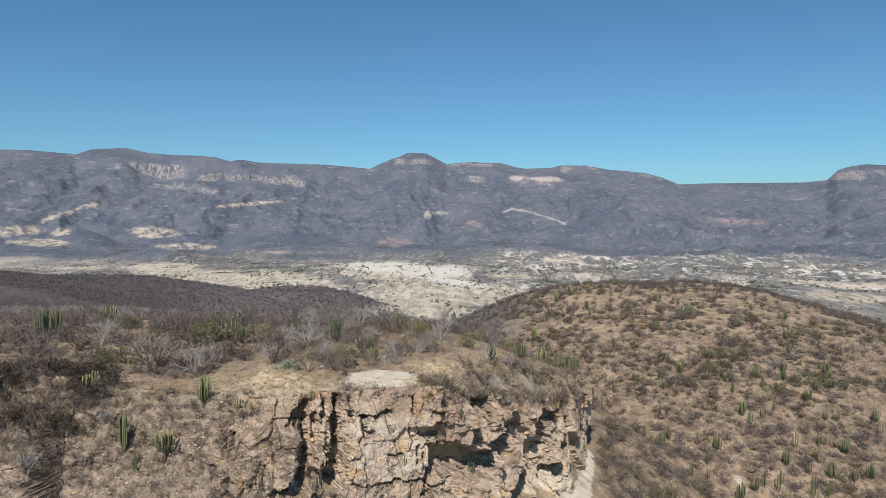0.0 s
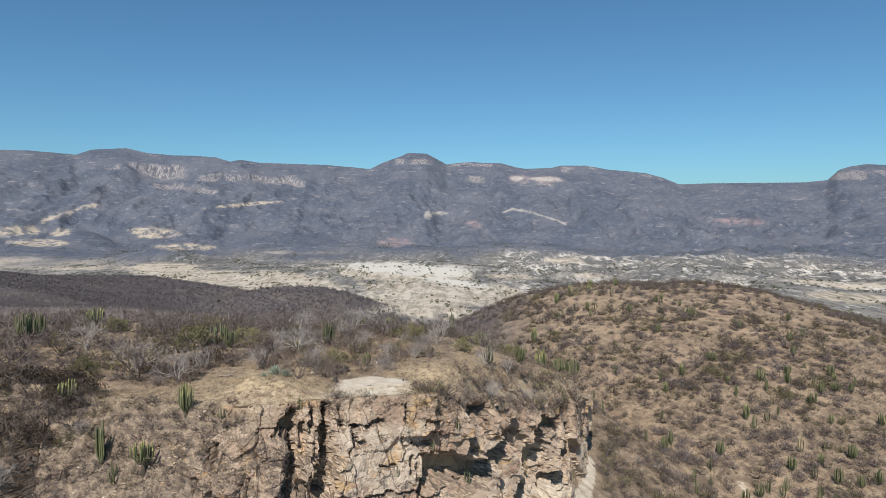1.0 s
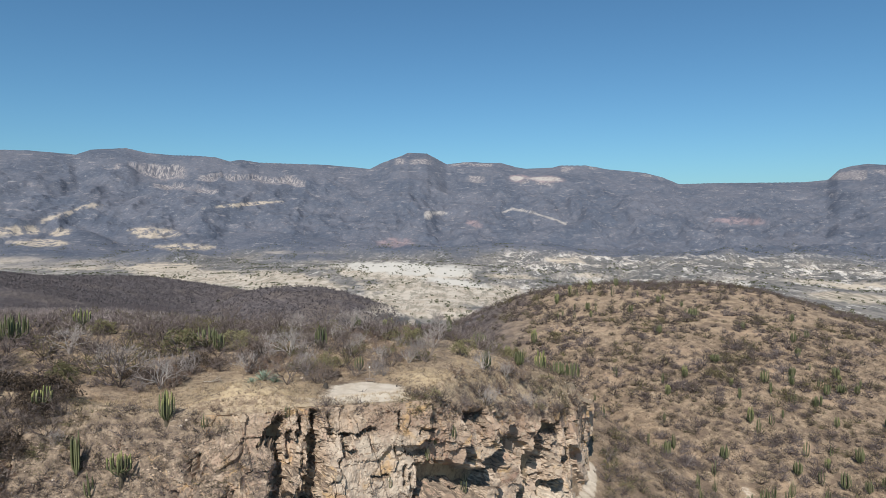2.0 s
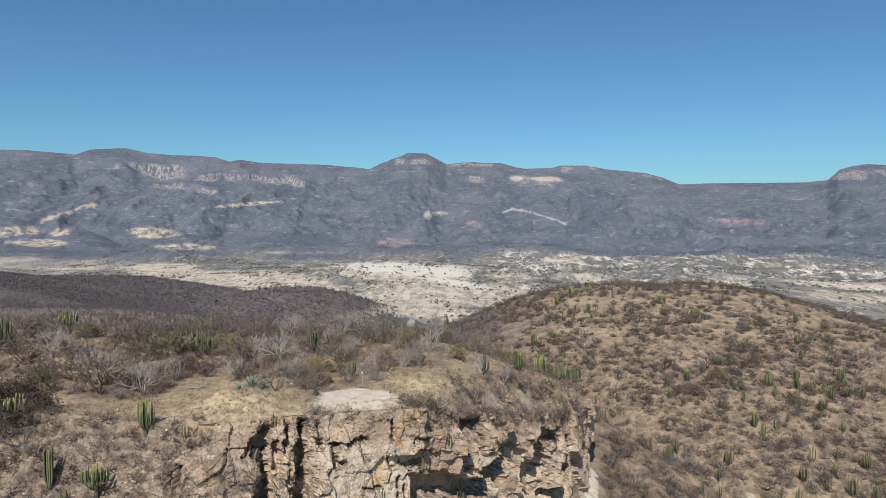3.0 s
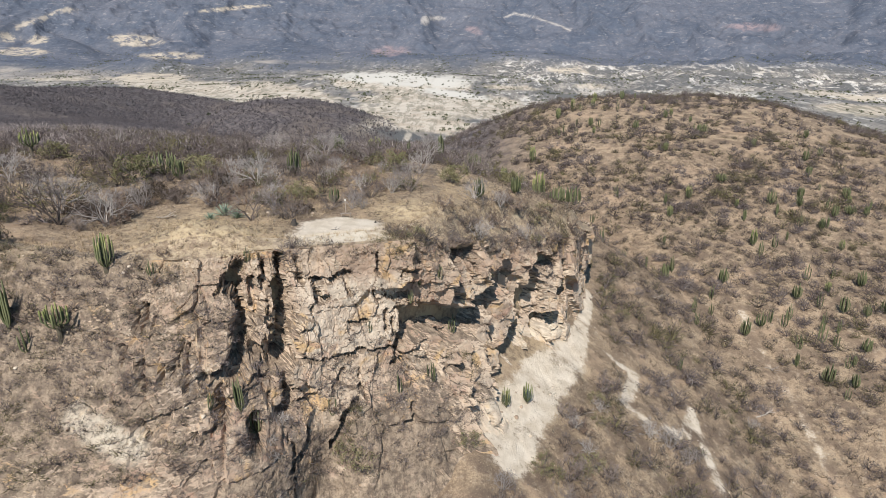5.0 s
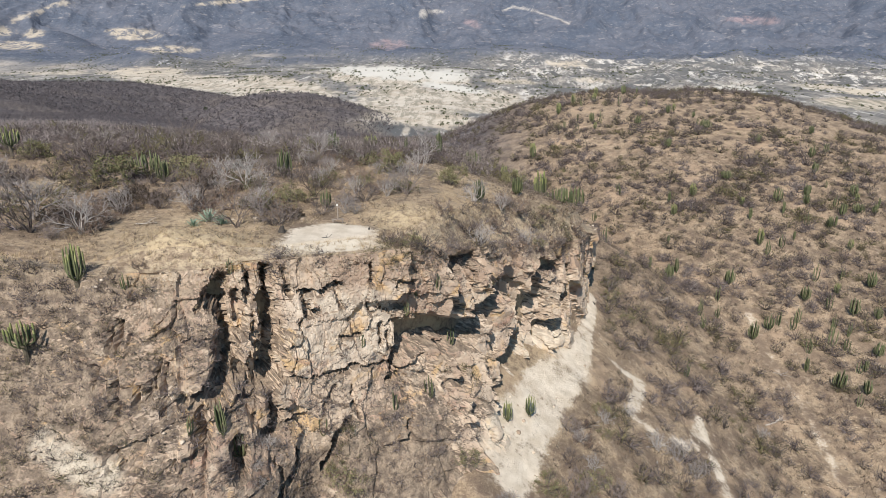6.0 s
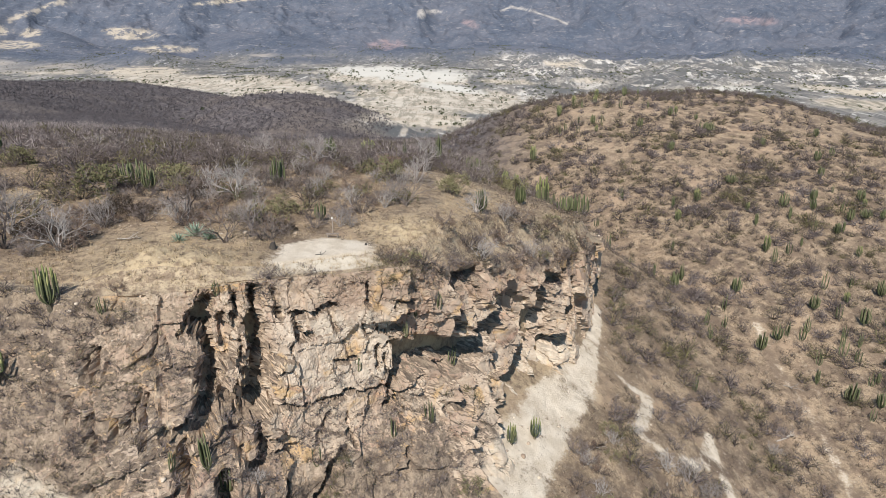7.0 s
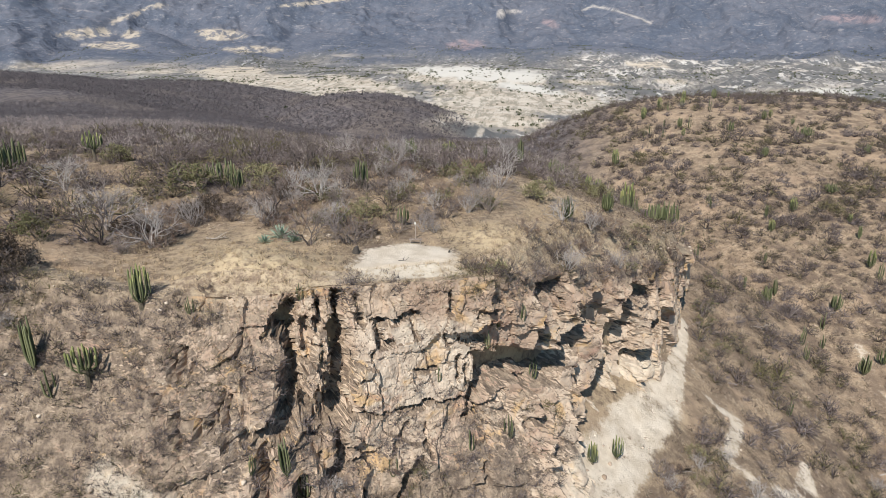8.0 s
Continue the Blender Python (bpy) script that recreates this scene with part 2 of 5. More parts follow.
# ---------------------------------------------------------------- materials
class Tree:
    """Short names for the nodes of one material."""

    def __init__(self, name, rough=0.9, spec=0.2):
        self.mat = bpy.data.materials.new(name)
        self.mat.use_nodes = True
        self.t = self.mat.node_tree
        self.p = self.t.nodes["Principled BSDF"]
        self.p.inputs["Roughness"].default_value = rough
        self.p.inputs["Specular IOR Level"].default_value = spec

    def link(self, a, b):
        if hasattr(a, "is_output"):
            self.t.links.new(a, b)
        elif isinstance(a, tuple) and len(a) == 3 and b.type == "RGBA":
            b.default_value = (*a, 1)
        else:
            b.default_value = a

    def place(self, scale=(1, 1, 1)):
        m = self.t.nodes.new("ShaderNodeMapping")
        m.inputs["Scale"].default_value = scale
        self.link(self.t.nodes.new("ShaderNodeTexCoord").outputs["Object"], m.inputs["Vector"])
        return m.outputs["Vector"]

    def noise(self, scale, detail=4, rough=0.55, warp=0.0, at=None):
        n = self.t.nodes.new("ShaderNodeTexNoise")
        n.inputs["Scale"].default_value, n.inputs["Detail"].default_value = scale, detail
        n.inputs["Roughness"].default_value, n.inputs["Distortion"].default_value = rough, warp
        self.link(at if at is not None else self.place(), n.inputs["Vector"])
        return n.outputs["Fac"]

    def voronoi(self, scale, feature="F1", at=None, out="Distance"):
        n = self.t.nodes.new("ShaderNodeTexVoronoi")
        n.feature = feature
        n.inputs["Scale"].default_value = scale
        self.link(at if at is not None else self.place(), n.inputs["Vector"])
        return n.outputs[out]

    def step(self, x, lo, hi, a=0.0, b=1.0):
        n = self.t.nodes.new("ShaderNodeMapRange")
        n.interpolation_type = "SMOOTHSTEP"
        for key, v in (("Value", x), ("From Min", lo), ("From Max", hi), ("To Min", a), ("To Max", b)):
            self.link(v, n.inputs[key])
        return n.outputs["Result"]

    def math(self, op, a, b=0.0):
        n = self.t.nodes.new("ShaderNodeMath")
        n.operation = op
        self.link(a, n.inputs[0])
        self.link(b, n.inputs[1])
        return n.outputs[0]

    def mix(self, k, a, b, blend="MIX"):
        n = self.t.nodes.new("ShaderNodeMix")
        n.data_type, n.blend_type = "RGBA", blend
        self.link(k, n.inputs[0])
        self.link(a, n.inputs[6])
        self.link(b, n.inputs[7])
        return n.outputs[2]

    def attr(self, name):
        n = self.t.nodes.new("ShaderNodeAttribute")
        n.attribute_name = name
        return n.outputs["Fac"]

    def up(self):
        n = self.t.nodes.new("ShaderNodeSeparateXYZ")
        self.link(self.t.nodes.new("ShaderNodeNewGeometry").outputs["Normal"], n.inputs[0])
        return n.outputs[2]

    def random(self):
        return self.t.nodes.new("ShaderNodeObjectInfo").outputs["Random"]

    def island(self):
        return self.t.nodes.new("ShaderNodeNewGeometry").outputs["Random Per Island"]

    def done(self, colour, bump=None, strength=0.5, distance=0.1):
        self.link(colour, self.p.inputs["Base Color"])
        if bump is not None:
            b = self.t.nodes.new("ShaderNodeBump")
            b.inputs["Strength"].default_value, b.inputs["Distance"].default_value = strength, distance
            self.link(bump, b.inputs["Height"])
            self.link(b.outputs["Normal"], self.p.inputs["Normal"])
        return self.mat


def ground_material():
    m = Tree("dry_ground", 0.95, 0.1)
    broad, mid, fine = m.noise(0.045, 5, 0.6), m.noise(0.35, 5, 0.65), m.noise(3.2, 6, 0.75)
    c = m.mix(m.step(mid, 0.40, 0.60), (0.172, 0.128, 0.096), (0.41, 0.312, 0.212))
    c = m.mix(m.step(broad, 0.42, 0.62, 0, 0.45), c, (0.38, 0.28, 0.19))
    c = m.mix(m.step(fine, 0.42, 0.64, 0, 0.75), c, (0.15, 0.108, 0.082))
    c = m.mix(m.step(m.noise(1.1, 3, 0.6), 0.55, 0.7, 0, 0.5), c, (0.41, 0.335, 0.25))
    c = m.mix(m.step(m.noise(8.0, 4, 0.75), 0.50, 0.62, 0, 0.45), c, (0.14, 0.10, 0.075))
    c = m.mix(m.step(m.noise(6.3, 4, 0.75), 0.57, 0.66, 0, 0.6), c, (0.50, 0.395, 0.28))
    c = m.mix(m.step(m.noise(0.13, 4, 0.6), 0.55, 0.66, 0, 0.5), c, (0.46, 0.335, 0.23))
    stones = m.step(m.voronoi(1.7), 0.10, 0.16, 1, 0)
    c = m.mix(m.math("MULTIPLY", stones, m.step(mid, 0.5, 0.6)), c, (0.56, 0.50, 0.42))
    # straw-coloured grass
    c = m.mix(m.math("MULTIPLY", m.attr("straw"), m.step(m.noise(1.4, 5, 0.7), 0.36, 0.58, 0.1, 0.95)), c, (0.54, 0.425, 0.275))
    # wooded slopes, seen from afar: bare grey brush over brown earth
    brush = m.mix(m.step(m.noise(0.21, 5, 0.75), 0.38, 0.62), (0.068, 0.061, 0.066), (0.158, 0.136, 0.132))
    brush = m.mix(m.step(m.noise(0.012, 3, 0.5), 0.5, 0.66, 0, 0.35), brush, (0.22, 0.175, 0.14))
    brush = m.mix(m.step(m.noise(0.6, 4, 0.8), 0.52, 0.64, 0, 0.6), brush, (0.062, 0.057, 0.062))
    c = m.mix(m.attr("wood"), c, brush)
    # valley: grey-green scrub, pale earth showing through in streaks
    streak = m.place((0.014, 0.0045, 0.03))
    patch = m.noise(1.0, 6, 0.68, 0.6, streak)
    valley = m.mix(m.step(patch, 0.44, 0.60), (0.128, 0.127, 0.126), (0.25, 0.23, 0.205))
    valley = m.mix(m.step(m.noise(1.0, 6, 0.75, 0.3, m.place((0.07, 0.014, 0.06))), 0.48, 0.60), valley, (0.126, 0.121, 0.120))
    chalk = m.noise(1.0, 7, 0.72, 0.8, m.place((0.026, 0.007, 0.06)))
    white = m.mix(m.step(m.noise(0.02, 4, 0.6), 0.4, 0.6), (0.62, 0.58, 0.53), (0.46, 0.41, 0.355))
    valley = m.mix(m.math("MULTIPLY", m.step(chalk, 0.50, 0.56), m.attr("bad")), valley, white)
    valley = m.mix(m.step(m.noise(1.0, 6, 0.78, 0.3, m.place((0.10, 0.030, 0.08))), 0.50, 0.58, 0, 0.7), valley, (0.126, 0.120, 0.115))
    valley = m.mix(m.step(m.noise(1.0, 5, 0.75, 0.6, m.place((0.04, 0.016, 0.08))), 0.57, 0.63, 0, 0.75), valley, (0.58, 0.55, 0.51))
    c = m.mix(m.attr("valley"), c, valley)
    pale = m.mix(m.step(m.noise(0.03, 5, 0.65), 0.35, 0.65), (0.54, 0.48, 0.405), (0.42, 0.355, 0.285))
    specks = m.step(m.noise(1.0, 6, 0.78, 0.2, m.place((0.075, 0.015, 0.06))), 0.48, 0.56, 0, 0.7)
    pale = m.mix(m.math("MULTIPLY", specks, m.attr("speck")), pale, (0.16, 0.15, 0.11))
    c = m.mix(m.math("MULTIPLY", m.attr("pale"), m.step(m.noise(1.0, 6, 0.7, 0.5, m.place((0.012, 0.004, 0.02))), 0.22, 0.34, 0.3, 1)), c, pale)
    c = m.mix(m.math("MULTIPLY", m.attr("dome"), m.step(m.noise(1.0, 5, 0.7, 0.3, m.place((0.02, 0.008, 0.05))), 0.32, 0.42, 0.5, 1)), c, (0.53, 0.50, 0.45))
    # mountain scrub, mauve, and its rock; blue-grey haze of distance put into their colours
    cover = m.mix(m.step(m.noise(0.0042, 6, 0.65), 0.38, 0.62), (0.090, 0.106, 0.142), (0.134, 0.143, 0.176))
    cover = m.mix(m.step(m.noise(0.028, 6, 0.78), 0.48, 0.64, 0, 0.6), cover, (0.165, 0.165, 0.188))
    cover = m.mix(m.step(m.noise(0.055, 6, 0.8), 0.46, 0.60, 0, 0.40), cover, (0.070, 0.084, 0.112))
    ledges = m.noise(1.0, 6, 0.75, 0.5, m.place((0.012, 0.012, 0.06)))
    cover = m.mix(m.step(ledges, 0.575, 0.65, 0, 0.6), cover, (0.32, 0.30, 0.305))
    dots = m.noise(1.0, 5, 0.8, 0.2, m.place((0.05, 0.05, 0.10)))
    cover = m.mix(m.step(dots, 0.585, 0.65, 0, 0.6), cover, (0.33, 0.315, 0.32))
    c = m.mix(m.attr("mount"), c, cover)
    wall = m.mix(m.step(m.noise(1.0, 5, 0.7, 0.2, m.place((0.085, 0.085, 0.012))), 0.42, 0.60), (0.118, 0.122, 0.148), (0.345, 0.315, 0.31))
    c = m.mix(m.attr("rock"), c, wall)
    c = m.mix(m.math("MULTIPLY", m.attr("pink"), m.step(m.noise(0.03, 4, 0.7), 0.4, 0.6, 0.2, 0.9)), c, (0.30, 0.235, 0.245))
    c = m.mix(m.math("MULTIPLY", m.attr("chalk"), m.step(m.noise(0.05, 4, 0.7), 0.35, 0.5, 0.3, 1)), c, (0.43, 0.395, 0.365))
    c = m.mix(m.math("MULTIPLY", m.attr("tan"), m.step(m.noise(0.022, 6, 0.7), 0.42, 0.54, 0.1, 0.95)), c, (0.49, 0.42, 0.335))
    # bare platform, scree and footpaths
    dust = m.mix(m.step(m.noise(0.8, 5, 0.6), 0.35, 0.65), (0.68, 0.595, 0.49), (0.55, 0.465, 0.365))
    dust = m.mix(m.step(m.noise(7.0, 3, 0.6), 0.58, 0.7, 0, 0.4), dust, (0.40, 0.34, 0.27))
    c = m.mix(m.step(m.math("ADD", m.attr("dust"), m.math("MULTIPLY", m.math("SUBTRACT", m.math("ADD", mid, m.math("MULTIPLY", m.math("SUBTRACT", fine, 0.5), 0.8)), 0.5), 1.5)), 0.30, 0.70), c, dust)
    h = m.math("MULTIPLY", m.math("ADD", m.math("MULTIPLY", fine, 0.6), m.noise(11, 3, 0.7)), 0.16)
    h = m.math("ADD", h, m.math("MULTIPLY", m.attr("mount"), m.math("MULTIPLY", m.noise(0.016, 9, 0.7), 24.0)))
    h = m.math("ADD", h, m.math("MULTIPLY", m.attr("valley"), m.math("MULTIPLY", m.noise(0.03, 6, 0.6), 4.0)))
    return m.done(c, h, 0.8, 1.0)


def cliff_material():
    m = Tree("cliff_rock", 0.9, 0.15)
    broad, mid = m.noise(0.17, 4, 0.6, 0.3), m.noise(0.75, 5, 0.65, 0.4)
    c = m.mix(m.step(broad, 0.40, 0.60), (0.355, 0.257, 0.192), (0.51, 0.398, 0.302))
    c = m.mix(m.math("MULTIPLY", m.attr("cream"), m.step(mid, 0.34, 0.60, 0.3, 0.9)), c, (0.545, 0.46, 0.37))
    c = m.mix(m.step(mid, 0.54, 0.64, 0, 0.55), c, (0.57, 0.475, 0.37))
    c = m.mix(m.step(m.noise(0.33, 4, 0.6, 0.6), 0.55, 0.66, 0, 0.8), c, (0.50, 0.33, 0.165))
    c = m.mix(m.step(m.noise(0.27, 4, 0.6, 0.9, m.place((1, 1, 1.4))), 0.57, 0.68, 0, 0.6), c, (0.36, 0.22, 0.165))
    run = m.noise(1.0, 5, 0.7, 0.3, m.place((1.6, 1.6, 0.28)))
    c = m.mix(m.step(run, 0.57, 0.68, 0, 0.5), c, (0.27, 0.22, 0.18))
    c = m.mix(m.step(m.noise(0.9, 6, 0.75, 0.5), 0.54, 0.62, 0, 0.5), c, (0.30, 0.25, 0.205))
    c = m.mix(m.step(m.noise(7.0, 4, 0.75), 0.56, 0.68, 0, 0.4), c, (0.22, 0.175, 0.14))
    # earth, litter and dry grass where it is less steep
    cover = m.mix(m.step(m.noise(1.6, 5, 0.7), 0.38, 0.62), (0.148, 0.113, 0.088), (0.305, 0.237, 0.175))
    cover = m.mix(m.step(m.noise(6.0, 3, 0.7), 0.5, 0.68, 0, 0.6), cover, (0.085, 0.064, 0.05))
    earth = m.mix(m.step(m.noise(1.4, 5, 0.7), 0.36, 0.60), (0.22, 0.162, 0.116), (0.46, 0.365, 0.25))
    earth = m.mix(m.step(m.noise(8.0, 4, 0.75), 0.50, 0.62, 0, 0.6), earth, (0.15, 0.108, 0.08))
    cover = m.mix(m.attr("lid"), cover, earth)
    k = m.math("ADD", m.step(m.up(), 0.30, 0.72, -0.15, 0.75), m.math("MULTIPLY", m.attr("scrub"), 0.75))
    k = m.math("ADD", k, m.math("MULTIPLY", m.math("SUBTRACT", m.noise(0.6, 5, 0.7), 0.5), 1.5))
    c = m.mix(m.step(k, 0.30, 0.62), c, cover)
    c = m.mix(m.math("MULTIPLY", m.attr("ash"), m.step(mid, 0.35, 0.6, 0.4, 1)), c, (0.60, 0.53, 0.43))
    h = m.math("ADD", m.noise(4.5, 5, 0.7), m.math("MULTIPLY", m.noise(1.3, 4, 0.65, 0.5), 1.2))
    return m.done(c, h, 0.9, 0.11)


def mottled(name, a, b, scale=6.0, rough=0.85, use="random", spec=0.2):
    """Two tones by noise, shifted from thing to thing or from clump to clump."""
    m = Tree(name, rough, spec)
    k = m.random() if use == "random" else m.island()
    f = m.math("ADD", m.math("MULTIPLY", m.noise(scale, 4, 0.65), 0.9), m.math("MULTIPLY", k, 0.75))
    n = m.noise(scale * 5, 3, 0.6)
    return m.done(m.mix(m.step(f, 0.45, 1.15), a, b), n, 0.4, 0.02)


def brush_material(name, tones, scale):
    """Dry brush: each tangle takes its tone from a row of tones."""
    m = Tree(name, 0.95, 0.1)
    k = m.math("ADD", m.math("MULTIPLY", m.noise(scale, 3, 0.6), 0.9), m.math("MULTIPLY", m.island(), 0.25))
    c = tones[0]
    for i, tone in enumerate(tones[1:]):
        c = m.mix(m.step(k, 0.40 + 0.11 * i, 0.54 + 0.11 * i), c, tone)
    return m.done(c)


M_GROUND = ground_material()
M_CLIFF = cliff_material()
M_BARK = mottled("dark_bark", (0.085, 0.066, 0.058), (0.20, 0.165, 0.145))
M_PALE_BARK = mottled("silver_bark", (0.24, 0.21, 0.195), (0.38, 0.345, 0.32))
M_TWIG = mottled("bare_twigs", (0.085, 0.067, 0.062), (0.225, 0.183, 0.167), 2.0)
M_TWIG_RED = mottled("reddish_twigs", (0.12, 0.075, 0.057), (0.24, 0.165, 0.12), 2.0)
M_TWIG_PALE = mottled("grey_twigs", (0.20, 0.175, 0.165), (0.34, 0.305, 0.285), 2.0)
M_BRUSH = mottled("far_brush", (0.122, 0.102, 0.102), (0.292, 0.248, 0.233), 0.15, 0.95, "island")
M_BRUSH_NEAR = brush_material("brush_twigs", [(0.145, 0.13, 0.064), (0.072, 0.057, 0.054), (0.122, 0.099, 0.096), (0.182, 0.151, 0.146), (0.275, 0.24, 0.226)], 0.13)
M_STALKS = brush_material("dead_stalks", [(0.065, 0.050, 0.040), (0.12, 0.092, 0.072), (0.24, 0.188, 0.14), (0.15, 0.127, 0.115)], 0.4)
M_WOOD_FAR = mottled("distant_wood", (0.056, 0.051, 0.058), (0.135, 0.118, 0.120), 0.05, 0.95, "island")
M_STRAW = mottled("dry_grass", (0.22, 0.165, 0.105), (0.50, 0.39, 0.255), 0.5, 0.9, "island")
M_OLIVE = mottled("olive_leaves", (0.105, 0.102, 0.050), (0.205, 0.188, 0.100), 2.0)
M_DARKLEAF = mottled("dark_tree_leaves", (0.045, 0.055, 0.03), (0.11, 0.115, 0.06), 0.05, 0.95, "island")
# dark brown leaves, added so that dense bushes hold more shade
M_SHADE_LEAF = mottled("shade_leaves", (0.036, 0.027, 0.021), (0.095, 0.069, 0.048), 1.0, 0.9, "island")
M_CACTUS = mottled("cactus_skin", (0.060, 0.072, 0.034), (0.150, 0.158, 0.082), 1.5, 0.6)
M_CACTUS_TIP = mottled("cactus_tip", (0.18, 0.20, 0.075), (0.29, 0.29, 0.125), 3.0, 0.6)
M_CACTUS_BASE = mottled("cactus_wood", (0.10, 0.085, 0.06), (0.19, 0.165, 0.12), 3.0)
M_AGAVE = mottled("agave_leaf", (0.16, 0.225, 0.16), (0.26, 0.32, 0.24), 2.0, 0.6)
M_STONE = mottled("loose_stone", (0.30, 0.235, 0.18), (0.56, 0.475, 0.385), 2.5, 0.9, "island")
M_STONE_ONE = mottled("boulder_stone", (0.28, 0.21, 0.155), (0.48, 0.395, 0.31), 1.2, 0.9)


# ---------------------------------------------------------------- ground sheet
def sheet(name, co, rows, cols, mat, closed=False, even=True, split=False):
    """A grid mesh from rows x cols places."""
    r, c = np.meshgrid(np.arange(rows - 1), np.arange(cols if closed else cols - 1), indexing="ij")
    a, b = (r * cols + c).ravel(), (r * cols + (c + 1) % cols).ravel()
    quads = np.stack([a, b, b + cols, a + cols], 1)
    if split:
        other = np.random.default_rng(3).uniform(size=len(quads)) < 0.5
        rolled = np.where(other[:, None], quads[:, [1, 2, 3, 0]], quads)
        quads = np.concatenate([rolled[:, [0, 1, 2]], rolled[:, [0, 2, 3]]])
    me = bpy.data.meshes.new(name)
    me.vertices.add(len(co))
    me.vertices.foreach_set("co", np.asarray(co, np.float32).ravel())
    me.loops.add(quads.size)
    me.loops.foreach_set("vertex_index", quads.astype(np.int32).ravel())
    me.polygons.add(len(quads))
    me.polygons.foreach_set("loop_start", np.arange(0, quads.size, quads.shape[1], dtype=np.int32))
    me.polygons.foreach_set("use_smooth", np.full(len(quads), even))
    me.update(calc_edges=True)
    me.materials.append(mat)
    return new(name, me)


def put_masks(ob, masks):
    for name, values in masks.items():
        layer = ob.data.attributes.new(name, "FLOAT", "POINT")
        layer.data.foreach_set("value", np.clip(values, 0, 1).astype(np.float32))


def along(x, y, line, width):
    """1 on a path through the given places, fading to 0 at its sides."""
    d = np.full(x.shape, 1e9)
    for (ax, ay), (bx, by) in zip(line, line[1:]):
        dx, dy = bx - ax, by - ay
        t = np.clip(((x - ax) * dx + (y - ay) * dy) / (dx * dx + dy * dy), 0, 1)
        d = np.minimum(d, np.hypot(x - ax - t * dx, y - ay - t * dy))
    return 1 - smooth(0.45 * width, width, d)


SCREE = [(23.4, 104), (21.6, 97), (18.2, 88), (13.6, 80), (9.8, 72.5), (8.2, 67)]
TRAIL = [(23.7, 91.3), (27.3, 90.9), (25.6, 87), (24.2, 83.5), (27.3, 81.7), (32, 84), (34.8, 89.9), (34.3, 83.8), (33.9, 77)]
TRAIL_B = [(54.3, 121), (53.2, 108.9), (54.3, 98.6), (52.9, 88)]
# patches of the far land: sideways and upward slope from the origin, half sizes, lean
FIELDS = [(-0.439, -0.0239, 0.036, 0.0085, 0.0), (-0.645, -0.0215, 0.045, 0.007, 0.05), (-0.577, -0.0231, 0.016, 0.005, 0.1),
          (-0.4186, -0.0752, 0.062, 0.0062, -0.02), (-0.388, -0.0452, 0.042, 0.006, 0.0),
          (-0.61, -0.039, 0.045, 0.005, 0.0), (-0.30, 0.019, 0.052, 0.0028, 0.09), (0.185, -0.066, 0.03, 0.005, -0.1), (0.63, -0.104, 0.06, 0.006, 0.0)]
RIDGE = [(-0.605, -0.0058), (-0.575, 0.0035), (-0.555, 0.010), (-0.528, 0.0183), (-0.515, 0.0165)]
PALES = [(-0.062, -0.083, 0.112, 0.015, -0.03), (-0.075, -0.131, 0.095, 0.016, -0.02), (-0.235, -0.104, 0.10, 0.020, -0.10), (0.02, -0.116, 0.15, 0.018, -0.06), (-0.02, -0.143, 0.10, 0.011, -0.06),
         (-0.62, -0.070, 0.16, 0.009, -0.02), (-0.36, -0.090, 0.13, 0.012, -0.10), (-0.2079, 0.0275, 0.026, 0.003, 0.05), (-0.192, -0.063, 0.012, 0.0035, 0), (-0.226, -0.0536, 0.05, 0.003, 0),
         (0.40, -0.1005, 0.06, 0.004, -0.02), (0.56, -0.098, 0.05, 0.0035, -0.06), (0.62, -0.122, 0.08, 0.008, -0.08), (0.22, -0.088, 0.03, 0.004, -0.05), (0.10, -0.090, 0.05, 0.003, -0.05)]
CHALK = [(-0.0231, 0.0029, 0.006, 0.006, 0), (-0.005, 0.006, 0.012, 0.003, 0), (0.11, 0.0585, 0.010, 0.0035, 0), (0.155, 0.0575, 0.026, 0.003, 0)]
PINK = [(-0.0718, -0.0389, 0.028, 0.0075, 0), (0.0478, -0.0098, 0.014, 0.005, -0.3), (0.4488, -0.006, 0.042, 0.005, -0.05), (0.11, 0.0585, 0.014, 0.006, 0), (0.155, 0.057, 0.03, 0.005, 0)]
ROAD_UP = [(0.0903, 0.0073), (0.1031, 0.0124), (0.133, 0.0073), (0.1715, -0.0046), (0.1843, -0.0105)]


def patches(u, b, shapes):
    out = np.zeros(u.shape)
    wob = 0.5 * fbm(u * 55, b * 220, 5, 201, 0.65)
    for cu, cb, wu, wb, lean in shapes:
        d = ((u - cu) / wu) ** 2 + ((b - cb - lean * (u - cu)) / wb) ** 2
        out = np.maximum(out, 1 - smooth(0.75, 1.15, np.sqrt(d) + wob))
    return out


def band_rock(u, b):
    out = np.zeros(u.shape)
    for u0, u1, b0, b1, high in BANDS:
        top = b0 + (b1 - b0) * np.clip((u - u0) / (u1 - u0), 0, 1) + 0.0022 * noise2(u * 60, 0 * u, 3)
        low = top - high * (0.75 + 0.5 * noise2(u * 40, 0 * u + 3, 9))
        across = smooth(u0, u0 + 0.008, u) * (1 - smooth(u1 - 0.015, u1, u)) * smooth(-0.55, -0.15, noise2(u * 75, 0 * u, 15))
        out = np.maximum(out, across * smooth(low - 0.0012, low + 0.0006, b) * (1 - smooth(top - 0.0004, top + 0.0012, b)))
    return out


